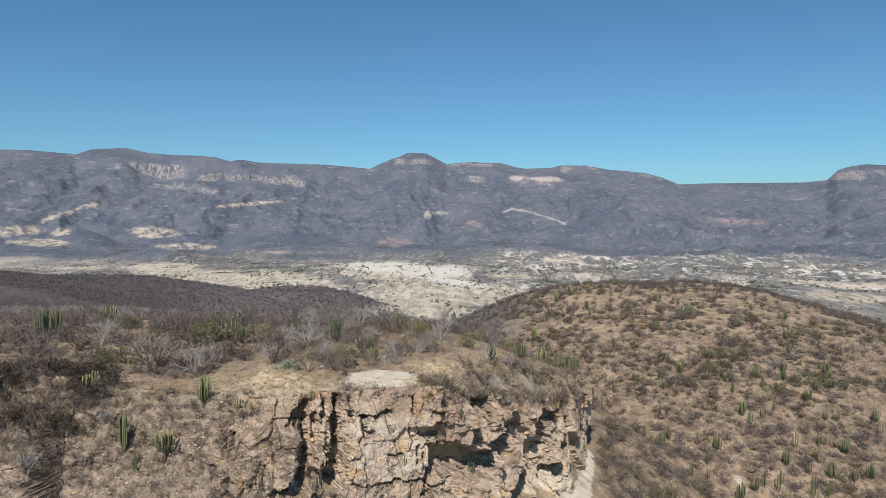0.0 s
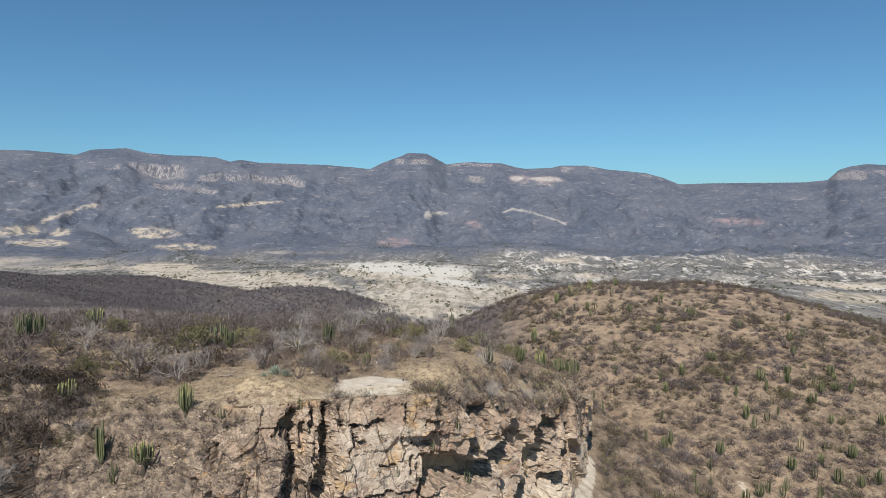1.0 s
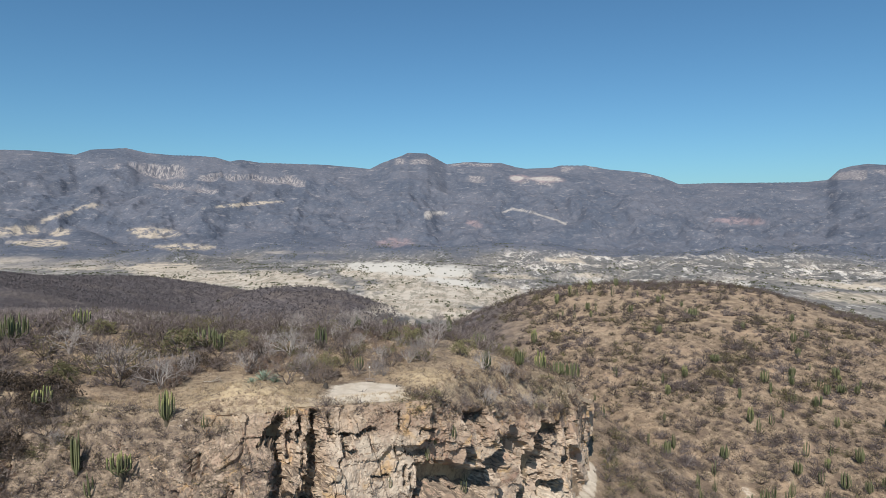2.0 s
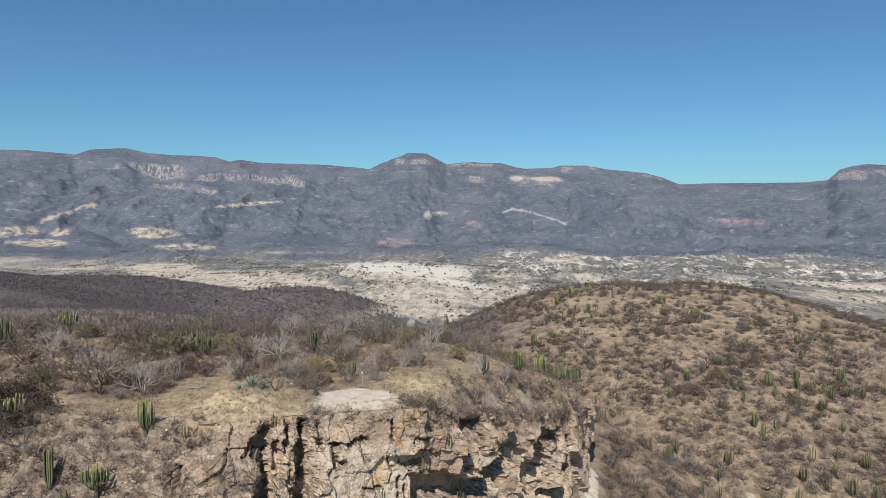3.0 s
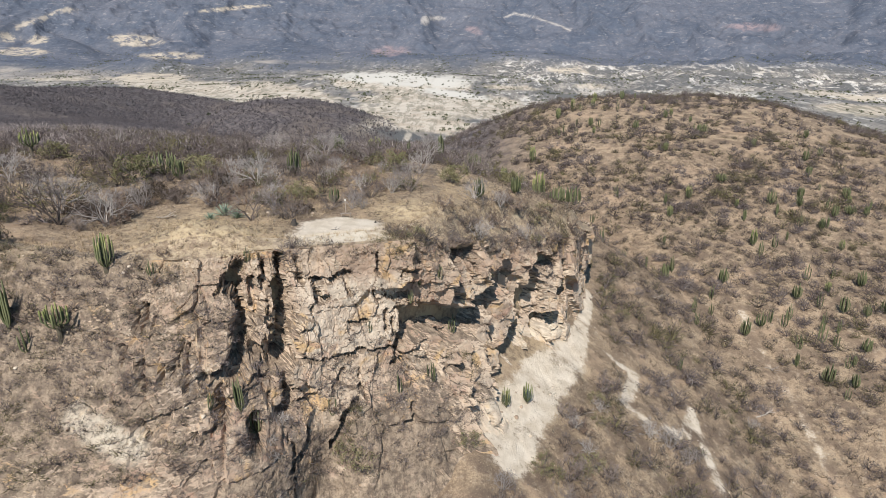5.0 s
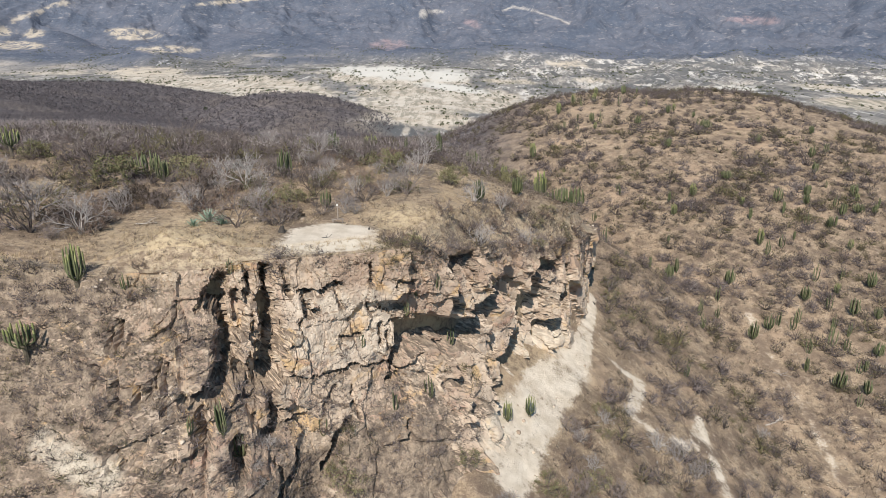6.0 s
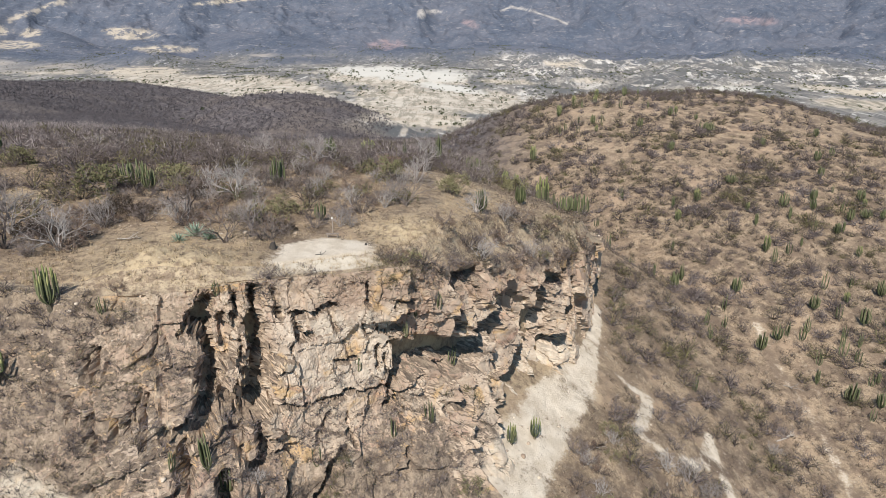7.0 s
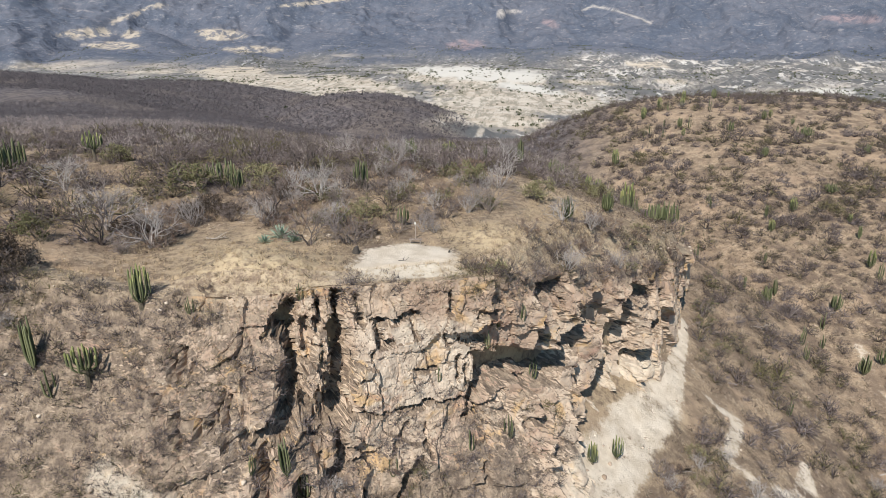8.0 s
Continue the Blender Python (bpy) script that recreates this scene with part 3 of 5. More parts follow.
def build_ground():
    hub = (0.0, -80.0)
    az = np.r_[np.linspace(-180, -45, 36)[:-1], np.linspace(-44, 44, 660), np.linspace(45, 180, 36)[1:-1]]
    rad = np.r_[0.5, np.linspace(10, 105, 20), np.linspace(105.5, 235, 200), np.geomspace(235.6, 1000, 100)[1:], np.geomspace(1000, 2600, 85)[1:], np.linspace(2600, 4720, 190)[1:], [4800, 4950]]
    a, r = np.meshgrid(np.radians(az), rad)
    x, y = (hub[0] + r * np.sin(a)).ravel(), (hub[1] + r * np.cos(a)).ravel()
    z = land(x, y)
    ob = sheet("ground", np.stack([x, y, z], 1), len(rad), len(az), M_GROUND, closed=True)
    u, b = x / np.maximum(y, 60), (z - EYE_Z) / np.maximum(y, 60)
    zg = z.reshape(len(rad), len(az))
    steep = np.abs(np.gradient(zg, axis=0) / np.gradient(rad)[:, None]).ravel()
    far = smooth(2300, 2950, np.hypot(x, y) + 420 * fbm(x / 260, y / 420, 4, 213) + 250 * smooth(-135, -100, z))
    wood = np.where(y > 60, smooth(125, 250, y + 22 * fbm(x / 30, y / 30, 3, 215)) * (1 - smooth(0.05, 0.17, u) * (y < 420)), 0.3)
    valley = smooth(-78, -88, z + 6 * fbm(x / 60, y / 60, 4, 217, 0.6)) * smooth(620, 700, y - 390 * smooth(-0.20, -0.33, u) + 40 * smooth(-0.10, 0.0, u))
    pale = patches(u, b, PALES) * valley + patches(u, b, [(-0.01, -0.150, 0.035, 0.003, -0.25), (-0.047, -0.160, 0.006, 0.006, 0.5)]) * (y > 300)
    bad = smooth(0.0, 0.12, u) * smooth(900, 1200, y) * (1 - smooth(2600, 3000, y))
    bad = np.maximum(bad, 0.25 * smooth(800, 1000, y)) * smooth(-0.25, 0.25, fbm(x / 160, y / 260, 4, 219, 0.6) + 0.1) * (1 - 0.8 * np.exp(-((b + 0.0865) / 0.006) ** 2) * smooth(0.14, 0.2, u) * (1 - smooth(0.4, 0.5, u)))
    masks = {
        "wood": wood * (1 - valley), "valley": valley, "pale": pale, "bad": bad, "speck": 0.85 * smooth(-0.05, -0.075, b) + 0.15 * (u > 0.05),
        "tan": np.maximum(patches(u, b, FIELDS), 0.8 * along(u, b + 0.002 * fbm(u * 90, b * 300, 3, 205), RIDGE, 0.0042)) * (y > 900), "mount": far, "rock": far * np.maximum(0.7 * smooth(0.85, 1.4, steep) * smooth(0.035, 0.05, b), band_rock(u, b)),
        "dome": patches(u, b, [(-0.055, -0.0775, 0.105, 0.0095, -0.045), (0.42, -0.1, 0.05, 0.003, -0.02), (0.02, -0.099, 0.05, 0.005, -0.12)]) * valley,
        "chalk": np.maximum(patches(u, b, CHALK), along(u, b, ROAD_UP, 0.0015)) * (y > 1500), "pink": patches(u, b, PINK) * (y > 1500),
        "dust": np.maximum.reduce([0.70 * along(x, y, SCREE, 1.3 + 2.4 * smooth(98, 80, y)), 0.54 * along(x, y, TRAIL, 1.1), 0.38 * along(x, y, TRAIL_B, 1.0),
                                   np.exp(-(((x + 6.4) / 3.9) ** 4) - (((y - 67.2) - 0.12 * (x + 6.4)) / 3.5) ** 4)]),
        "straw": 0.55 * np.exp(-((x - 9) / 10) ** 2 - ((y - 88) / 13) ** 2) + 0.6 * np.exp(-((x + 19) / 6.5) ** 2 - ((y - 69) / 5) ** 2) + np.exp(-((x + 15) / 6.5) ** 2 - ((y - 63) / 4) ** 2) + np.exp(-((x + 1.0) / 3.8) ** 2 - ((y - 72.5) / 4.5) ** 2) + 0.8 * np.exp(-((x + 40) / 9) ** 2 - ((y - 84) / 4) ** 2),
    }
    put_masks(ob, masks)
    return tagged(ob, "dry tan scrubland sloping to a pale valley and mountains", "ground", kind="structure")


ground = build_ground()

# ---------------------------------------------------------------- the cliff
# clefts and overhangs: places along the rim and below it, half width, how deep they cut in
CLEFTS = [([(63.3, 0.4), (62.7, 2.0)], 0.30, 1.8), ([(62.6, 1.9), (63.0, 3.8)], 0.40, 2.6), ([(63.0, 3.8), (63.0, 5.2), (62.5, 6.4), (62.0, 7.4)], 0.60, 3.2), ([(62.4, 1.8), (63.4, 2.5)], 0.4, 1.8),
          ([(64.0, 2.2), (64.0, 4.6)], 0.28, 1.6), ([(65.1, 0.6), (65.0, 2.4)], 0.22, 1.2),
          ([(66.4, 0.4), (66.1, 2.7)], 0.34, 2.2), ([(66.0, 2.7), (66.0, 4.5), (65.8, 6.2), (65.3, 7.9)], 0.62, 3.4), ([(63.6, 7.4), (64.6, 7.6), (65.9, 7.4)], 0.5, 2.6), ([(65.2, 6.2), (64.9, 7.6)], 0.85, 2.6),
          ([(67.6, 0.7), (67.6, 2.5)], 0.17, 1.2), ([(63.2, 2.6), (66.0, 2.9)], 0.16, 0.8),
          ([(68.5, 2.7), (70.2, 2.6), (71.7, 2.3)], 0.15, 1.1), ([(68.8, 3.0), (68.8, 4.4), (69.6, 4.1)], 0.20, 0.9),
          ([(66.2, 8.2), (68.2, 9.0), (70.2, 9.1), (71.6, 8.9), (73.2, 9.3), (74.9, 9.4)], 0.11, 1.0),
          ([(75.5, 9.9), (76.4, 7.8), (76.6, 6.5)], 0.30, 1.7), ([(76.6, 6.5), (79.4, 6.6), (82.6, 7.2)], 0.55, 2.4), ([(82.6, 7.2), (85.6, 7.7), (89.6, 5.7), (92.8, 3.7), (93.9, 2.1)], 0.7, 2.4), ([(79.6, 5.6), (79.9, 6.4)], 0.3, 1.2),
          ([(85.0, 0.9), (88.2, 0.6)], 0.26, 1.4), ([(100.8, 2.7), (104.8, 2.4)], 0.55, 2.8),
          ([(99.0, 3.4), (98.4, 7.6), (97.6, 10.4), (95.4, 11.5), (91.4, 12.6)], 0.8, 3.0), ([(91.4, 12.6), (90.0, 14.7), (89.2, 16.6), (87.6, 19.4)], 0.7, 3.0),
          ([(99.4, 4.3), (102.8, 4.4)], 0.13, 0.9), ([(99.4, 5.2), (102.8, 5.3)], 0.10, 0.7), ([(99.6, 6.3), (103.2, 6.5)], 0.14, 0.9),
          ([(106.8, 3.4), (107.6, 6.3), (104.2, 8.7), (101.8, 9.8)], 0.7, 2.4), ([(95.8, 6.8), (95.4, 9.0)], 0.3, 1.4), ([(79.6, 12.0), (81.8, 11.8)], 0.2, 1.1),
          ([(60.7, 7.9), (61.5, 7.5)], 0.40, 1.8), ([(61.4, 8.7), (61.4, 10.4)], 0.28, 1.4), ([(63.2, 8.4), (64.2, 8.4)], 0.3, 1.2), ([(65.3, 9.6), (65.3, 10.6), (64.8, 11.7)], 0.36, 1.6), ([(62.8, 11.0), (62.8, 13.2)], 0.5, 2.0),
          ([(71.1, 13.0), (70.2, 14.2), (68.8, 16.8)], 0.24, 1.3), ([(75.0, 11.2), (77.4, 10.2), (79.0, 9.4)], 0.16, 0.9), ([(80.5, 9.6), (82.5, 8.8)], 0.15, 0.9),
          ([(56.4, 3.0), (56.6, 4.1)], 0.2, 1.1), ([(57.1, 2.8), (57.2, 4.0)], 0.2, 1.1), ([(57.2, 6.4), (57.2, 7.2)], 0.18, 0.9), ([(58.4, 6.6), (58.4, 7.4)], 0.18, 0.9), ([(56.0, 5.1), (56.0, 6.1)], 0.18, 0.9), ([(59.4, 5.4), (59.4, 6.7)], 0.18, 0.9),
          ([(42.0, 4.2), (42.5, 6.0), (43.0, 8.0), (43.4, 11.0)], 1.1, 5.5), ([(35.5, 4.6), (37.5, 4.4)], 0.5, 1.2)]


# overhangs: where the lip runs (along the rim, below it), and how far the rock is set back under it
OVERHANGS = [([75.8, 77, 79.4, 82.6, 85.6, 89.6, 92.8, 94.4], [7.0, 6.0, 5.8, 6.4, 6.9, 4.9, 2.8, 1.4], 2.3, 3.6), ([86.5, 88, 91.4, 95.4, 97.6, 98.6], [17.5, 15, 12.2, 11.0, 9.6, 6.0], 2.2, 3.2),
             ([100.6, 101.8, 104.2, 106.6, 108.0], [9.9, 9.2, 8.0, 5.6, 3.0], 2.2, 3.2), ([100, 101, 104, 105.2], [2.6, 2.2, 2.0, 2.6], 1.4, 1.8), ([84.4, 85.2, 87.6, 88.6], [1.2, 0.7, 0.3, 0.8], 0.9, 1.4),
             ([59.8, 60.7, 61.5, 61.9], [7.6, 7.3, 7.0, 7.6], 1.0, 1.4)]


def short_cracks():
    g = np.random.default_rng(17)
    out = []
    for _ in range(90):
        s, d = g.uniform(57, 110), g.uniform(0.6, 16.5)
        tilt, long = (g.normal(0, 0.35), g.uniform(0.6, 2.4)) if g.uniform() < 0.7 else (1.45 + g.normal(0, 0.25), g.uniform(0.6, 2.0))
        mid = (s + long * 0.5 * math.sin(tilt) + g.normal() * 0.15, d + long * 0.5 * math.cos(tilt) + g.normal() * 0.15)
        out.append(([(s, d), mid, (s + long * math.sin(tilt), d + long * math.cos(tilt))], g.uniform(0.07, 0.17), g.uniform(0.45, 1.0)))
    return out


CLEFTS += short_cracks()


def cliff_places(s, depth, p, n):
    """Places of the rock face: s along the rim, depth below it (above 0) or inland of it (below 0)."""
    down = np.maximum(depth, 0)
    inland = np.maximum(-depth, 0)
    lean = p[:, 3]
    out = lean * np.minimum(down, 26) + 0.40 * np.maximum(down - 11, 0) * smooth(-9, -5, p[:, 0]) * (1 - smooth(3, 6, p[:, 0])) - inland
    x, y = p[:, 0] + n[:, 0] * out, p[:, 1] + n[:, 1] * out
    top = plateau(p[:, 0] - n[:, 0] * 3, p[:, 1] - n[:, 1] * 3)
    k = smooth(0, 3, inland)
    z = np.where(depth < 0, p[:, 2] * (1 - k) + np.minimum(top, plateau(x, y) + 0.05) * k - 0.25 * smooth(2.4, 3.2, inland), p[:, 2] - down)
    # buttresses, then broken blocks at four sizes, each with a flat face of its own tilt
    sw = s + 0.35 * noise2(s / 2.6, depth / 2.6, 7) + 0.10 * noise2(s / 0.7, depth / 0.7, 9)
    dw = depth + 0.35 * noise2(s / 2.6, depth / 2.6, 8) + 0.10 * noise2(s / 0.7, depth / 0.7, 10)
    off = 0.9 * fbm(s / 7, depth / 11, 2, 101) + 1.7 * np.exp(-((s - 39.2) / 2.3) ** 4) * smooth(4.2, 6.0, depth)
    rock = (0.34 + 0.66 * smooth(55, 61, s)) * (1 - 0.3 * smooth(11, 14, depth) * (1 - smooth(78, 84, s)))
    calm = 1 - 0.45 * smooth(66.8, 68, s) * (1 - smooth(75, 76.5, s))
    far_end = smooth(77, 84, s)
    for size, tall, amount, seed in ((3.6, 1.45, 0.85 + 0.5 * far_end, 103), (1.55, 1.4, 0.46 + 0.1 * far_end, 113), (0.72, 1.25, 0.22 - 0.10 * far_end, 123), (0.36, 1.15, 0.10 - 0.06 * far_end, 133)):
        _, gap, rnd, ox, oy = cells(sw / size, dw / (size * tall), seed)
        r2, r3 = rnd * 7.31 % 1, rnd * 13.7 % 1
        open_joint = smooth(0.05, 0.45, noise2(s / 3, depth / 3, seed + 5))
        off = off + calm * rock * amount * ((rnd - 0.5) * 1.0 + ox * (r2 - 0.5) * 0.9 + oy * (r3 - 0.35) * 0.9 - 0.5 * open_joint * (1 - smooth(0.02, 0.09, gap)))
    off = off + (0.07 - 0.03 * far_end) * fbm(s / 0.8, depth / 0.6, 3, 131) * (0.6 + rock)
    # blocks set back one behind the other towards the far end
    f = ((s + 0.9 * noise2(depth / 4, s / 9, 161) + 0.3 * noise2(depth, s / 3, 163)) / 4.3) % 1
    step_out = np.where(f < 0.88, f / 0.88, (1 - f) / 0.12) - 0.5
    off = off + 2.3 * step_out * smooth(79, 83, s) * (1 - smooth(103, 107, s)) * smooth(0, 2.5, depth)
    edge = 0.25 * noise2(s / 0.9, depth / 0.9, 165) + 0.12 * noise2(s / 0.35, depth / 0.35, 167)
    for at, lip, back, tall in OVERHANGS:
        below = depth - np.interp(s, at, lip) + edge
        off = off - back * smooth(0, 0.22, below) * (1 - smooth(0.35 * tall, tall, below)) * smooth(at[0] - 0.1, at[0] + 0.4, s) * (1 - smooth(at[-1] - 0.4, at[-1] + 0.1, s))
    cut = np.zeros(s.shape)
    _, _, _, ox, oy = cells(s / 0.55, depth / 0.95, 151)
    ws = s + 0.20 * noise2(s / 0.7, depth / 0.7, 141) + 0.10 * noise2(s / 0.25, depth / 0.25, 143)
    wd = depth + 0.20 * noise2(s / 0.7, depth / 0.7, 142)
    bs, bd = s - 0.8 * ox * 0.5, depth - 0.8 * oy * 0.8
    vary = 0.75 + 0.55 * noise2(s / 1.3, depth / 1.6, 145)
    for line, half, deep in CLEFTS:
        if abs(line[0][0] - s).min() > 25:
            continue
        if half > 0.27:
            a = smooth(0.15, 0.6, np.maximum(along(bs, bd, line, half * 1.15 * vary), along(ws, wd, line, half * 0.75)))
            # the lower lip and the far side step out in broken ledges
            a = np.maximum(a, 0.6 * smooth(0.1, 0.6, along(bs - 0.18, bd - 0.40, line, half * 1.1 * vary)))
        else:
            a = smooth(0.2, 0.6, along(ws, wd, line, half * 1.4))
        cut = np.maximum(cut, a * deep)
    off = off * smooth(-1.5, 1.2, depth) - cut * smooth(-0.4, 0.5, depth)
    return np.stack([x + n[:, 0] * off, y + n[:, 1] * off, z + 0.25 * off * smooth(-3, -0.5, depth) * (1 - smooth(0, 2, depth))], 1)


def on_cliff(s, depth):
    """One place on the rock face."""
    t, p, n = RIM_S, RIM_P, RIM_N
    pp = np.array([[np.interp(s, t, p[:, k]) for k in range(4)]])
    nn = np.array([[np.interp(s, t, n[:, k]) for k in range(2)]])
    return Vector(cliff_places(np.array([s]), np.array([depth]), pp, nn)[0])


def unit(v):
    return v / (np.linalg.norm(v, axis=-1, keepdims=True) + 1e-9)


def build_cliff():
    s, p, n = rim_line(0.105)
    some = (s > 52) & (s < 112) | (np.arange(len(s)) % 2 == 0)
    s, p, n = s[some], p[some], n[some]
    depth = np.r_[np.linspace(-3.4, 0, 22)[:-1], np.arange(0, 19, 0.105), np.arange(19, 30, 0.3)]
    S, D = np.meshgrid(s, depth)
    S, D = S.ravel(), D.ravel()
    D = D + np.where((D > 0.2) & (D < 18.8), np.random.default_rng(5).uniform(-0.035, 0.035, len(D)), 0)
    idx = np.tile(np.arange(len(s)), len(depth))
    co = cliff_places(S, D, p[idx], n[idx])
    # wear: long faces between steps are drawn out evenly
    grid = co.reshape(len(depth), len(s), 3)
    worn = np.zeros(grid.shape[:2])
    for _ in range(7):
        mean = grid.copy()
        mean[1:-1, 1:-1] = 0.25 * (grid[:-2, 1:-1] + grid[2:, 1:-1] + grid[1:-1, :-2] + grid[1:-1, 2:])
        wide = np.zeros(grid.shape[:2])
        wide[:, 1:-1] = np.linalg.norm(grid[:, 2:] - grid[:, :-2], axis=-1)
        wide[1:-1] = np.maximum(wide[1:-1], np.linalg.norm(grid[2:] - grid[:-2], axis=-1))
        k = 0.6 * smooth(0.48, 0.95, wide)
        worn = np.maximum(worn, smooth(0.1, 0.5, k))
        grid = grid * (1 - k[..., None]) + mean * k[..., None]
    # broken faces on those drawn-out walls
    face = unit(np.cross(np.gradient(grid, axis=1), np.gradient(grid, axis=0)))
    hx, hz = (grid[..., 0] - 0.8 * grid[..., 1]).ravel(), (grid[..., 2] + 0.5 * grid[..., 1]).ravel()
    chip = np.zeros(hx.shape)
    for size, amount, seed in ((1.1, 0.34, 171), (0.5, 0.17, 173)):
        _, gap, rnd, ox, oy = cells(hx / size, hz / (size * 1.2), seed)
        chip += amount * ((rnd - 0.5) * 0.9 + ox * (rnd * 7.3 % 1 - 0.5) + oy * (rnd * 13.7 % 1 - 0.5) - 0.4 * (1 - smooth(0.02, 0.1, gap)))
    grid = grid + face * (chip.reshape(grid.shape[:2]) * worn)[..., None]
    co = grid.reshape(-1, 3)
    ob = sheet("cliff", co, len(depth), len(s), M_CLIFF, even=False, split=True)
    slope = (1 - smooth(50, 63, S)) * (1 - 0.9 * np.exp(-((S - 39.2) / 2.6) ** 4) * smooth(4.6, 5.6, D))
    low = smooth(11, 14, D) * smooth(60, 64, S) * (1 - smooth(76, 82, S))
    put_masks(ob, {"scrub": slope * 0.75 + 0.5 * (1 - smooth(0.5, 2.5, D)) + 0.55 * low + 0.6 * smooth(13, 16, D) * smooth(57, 61, S) * (1 - smooth(77, 80, S)) + 0.2 * smooth(78, 84, S) * (1 - smooth(3, 6, D)),
                   "lid": smooth(1.5, -1.0, D + 0.8 * fbm(S / 2, D / 2, 3, 401)),
                   "cream": smooth(66.5, 68.5, S) * (1 - smooth(75, 77, S)) * smooth(2.0, 3.2, D) * (1 - smooth(8.4, 9.6, D)) + 0.45 * smooth(82, 86, S) * smooth(3, 5, D) + 0.3 * np.exp(-((S - 39) / 3) ** 4) * smooth(4, 6, D) + 0.7 * np.exp(-((S - 60.5) / 1.6) ** 2 - ((D - 7.5) / 1.6) ** 2),
                   "ash": np.exp(-(((co[:, 0] + 6.4) / 4.2) ** 4) - (((co[:, 1] - 66.6) - 0.12 * (co[:, 0] + 6.4)) / 3.6) ** 4) * (D < -0.6) + 0.6 * along(S, D, [(84, 18), (90, 16.5), (97, 13.5), (104, 13)], 3.5) + 0.7 * along(S, D, [(54, 9), (57, 11)], 1.2)})
    return tagged(ob, "weathered tan and ochre rock cliff split by dark clefts", "cliff", kind="structure")


cliff = build_cliff()


# ---------------------------------------------------------------- building plants
def mesh_of(name, verts, faces, mat, even=False):
    me = bpy.data.meshes.new(name)
    me.from_pydata([tuple(v) for v in verts], [], [tuple(int(i) for i in f) for f in faces])
    me.materials.append(mat)
    if even:
        me.polygons.foreach_set("use_smooth", np.ones(len(me.polygons), bool))
    return me


def fast_mesh(name, verts, tris, mat):
    """A mesh of triangles from arrays."""
    me = bpy.data.meshes.new(name)
    me.vertices.add(len(verts))
    me.vertices.foreach_set("co", np.asarray(verts, np.float32).ravel())
    me.loops.add(tris.size)
    me.loops.foreach_set("vertex_index", tris.astype(np.int32).ravel())
    me.polygons.add(len(tris))
    me.polygons.foreach_set("loop_start", np.arange(0, tris.size, 3, dtype=np.int32))
    me.update(calc_edges=True)
    me.materials.append(mat)
    return me


def part(name, me, parent, label=""):
    ob = new(name, me)
    ob.parent = parent
    return tagged(ob, label)


class Wood:
    """Gathers tapered branches and thin twigs."""

    def __init__(self, seed):
        self.g = np.random.default_rng(seed)
        self.v, self.f, self.tv, self.tf = [], [], [], []

    def branch(self, a, b, ra, rb, sides=4):
        way = unit(b - a)
        side = unit(np.cross(way, (0.31, 0.17, 0.93)))
        up = np.cross(way, side)
        n = len(self.v)
        for p, r in ((a, ra), (b, rb)):
            for k in range(sides):
                t = 2 * math.pi * k / sides
                self.v.append(p + r * (math.cos(t) * side + math.sin(t) * up))
        for k in range(sides):
            j = (k + 1) % sides
            self.f.append((n + k, n + j, n + sides + j, n + sides + k))

    def twig(self, a, b, w):
        side = unit(np.cross(b - a, self.g.normal(size=3))) * w
        n = len(self.tv)
        self.tv += [a - side, a + side, b]
        self.tf.append((n, n + 1, n + 2))

    def grow(self, a, way, length, r, level, spread, twigs, width):
        bend = unit(way + self.g.normal(size=3) * 0.22)
        mid = a + way * length * 0.5
        b = mid + bend * length * 0.5
        if r > 0.012:
            self.branch(a, mid, r, r * 0.85)
            self.branch(mid, b, r * 0.85, r * 0.65)
        else:
            self.twig(a, b, max(r, width))
        if level == 0:
            for _ in range(twigs):
                s = self.g.uniform(0.2, 1.0)
                p = a + (b - a) * s
                d = unit(bend + self.g.normal(size=3) * 0.75 + (0, 0, 0.15))
                self.twig(p, p + d * length * self.g.uniform(0.5, 1.1), width)
            return
        for k in range(self.g.integers(2, 4)):
            d = unit(bend + self.g.normal(size=3) * spread + (0, 0, 0.12))
            p = mid + (b - mid) * self.g.uniform(0.3, 1.0) if k else b
            self.grow(p, d, length * self.g.uniform(0.6, 0.85), r * 0.62, level - 1, spread, twigs, width)


def shrub(name, label, category, seed, height, stems, open_angle, bark, twig, twigs=4, levels=3, width=0.014, thick=0.05, leaf=None, leaves=0):
    w = Wood(seed)
    for k in range(stems):
        a = 2 * math.pi * (k + w.g.uniform(-0.3, 0.3)) / stems
        tilt = open_angle * w.g.uniform(0.5, 1.15)
        way = np.array([math.cos(a) * math.sin(tilt), math.sin(a) * math.sin(tilt), math.cos(tilt)])
        w.grow(np.array([math.cos(a) * 0.07, math.sin(a) * 0.07, -0.12]), way, height * 0.36 * w.g.uniform(0.8, 1.15), thick * w.g.uniform(0.7, 1.1), levels, 0.5, twigs, width)
    thing = tagged(new(name), label, category)
    part("trunk", mesh_of("trunk", w.v, w.f, bark), thing)
    if w.tf:
        tagged(part("crown", fast_mesh("crown", np.array(w.tv), np.array(w.tf), twig), thing), kind="stuff")
    if leaves:
        tips = np.array(w.tv).reshape(-1, 3, 3)[:, 2]
        p = tips[w.g.integers(0, len(tips), leaves)] + w.g.normal(size=(leaves, 3)) * 0.12
        v, f = leaf_cloud(w.g, p, 0.10)
        tagged(part("foliage", fast_mesh("foliage", v, f, leaf), thing, "sparse olive-green leaves" if leaf is M_OLIVE else "dark brown leaves added to deepen the shade"), kind="stuff")
    return thing


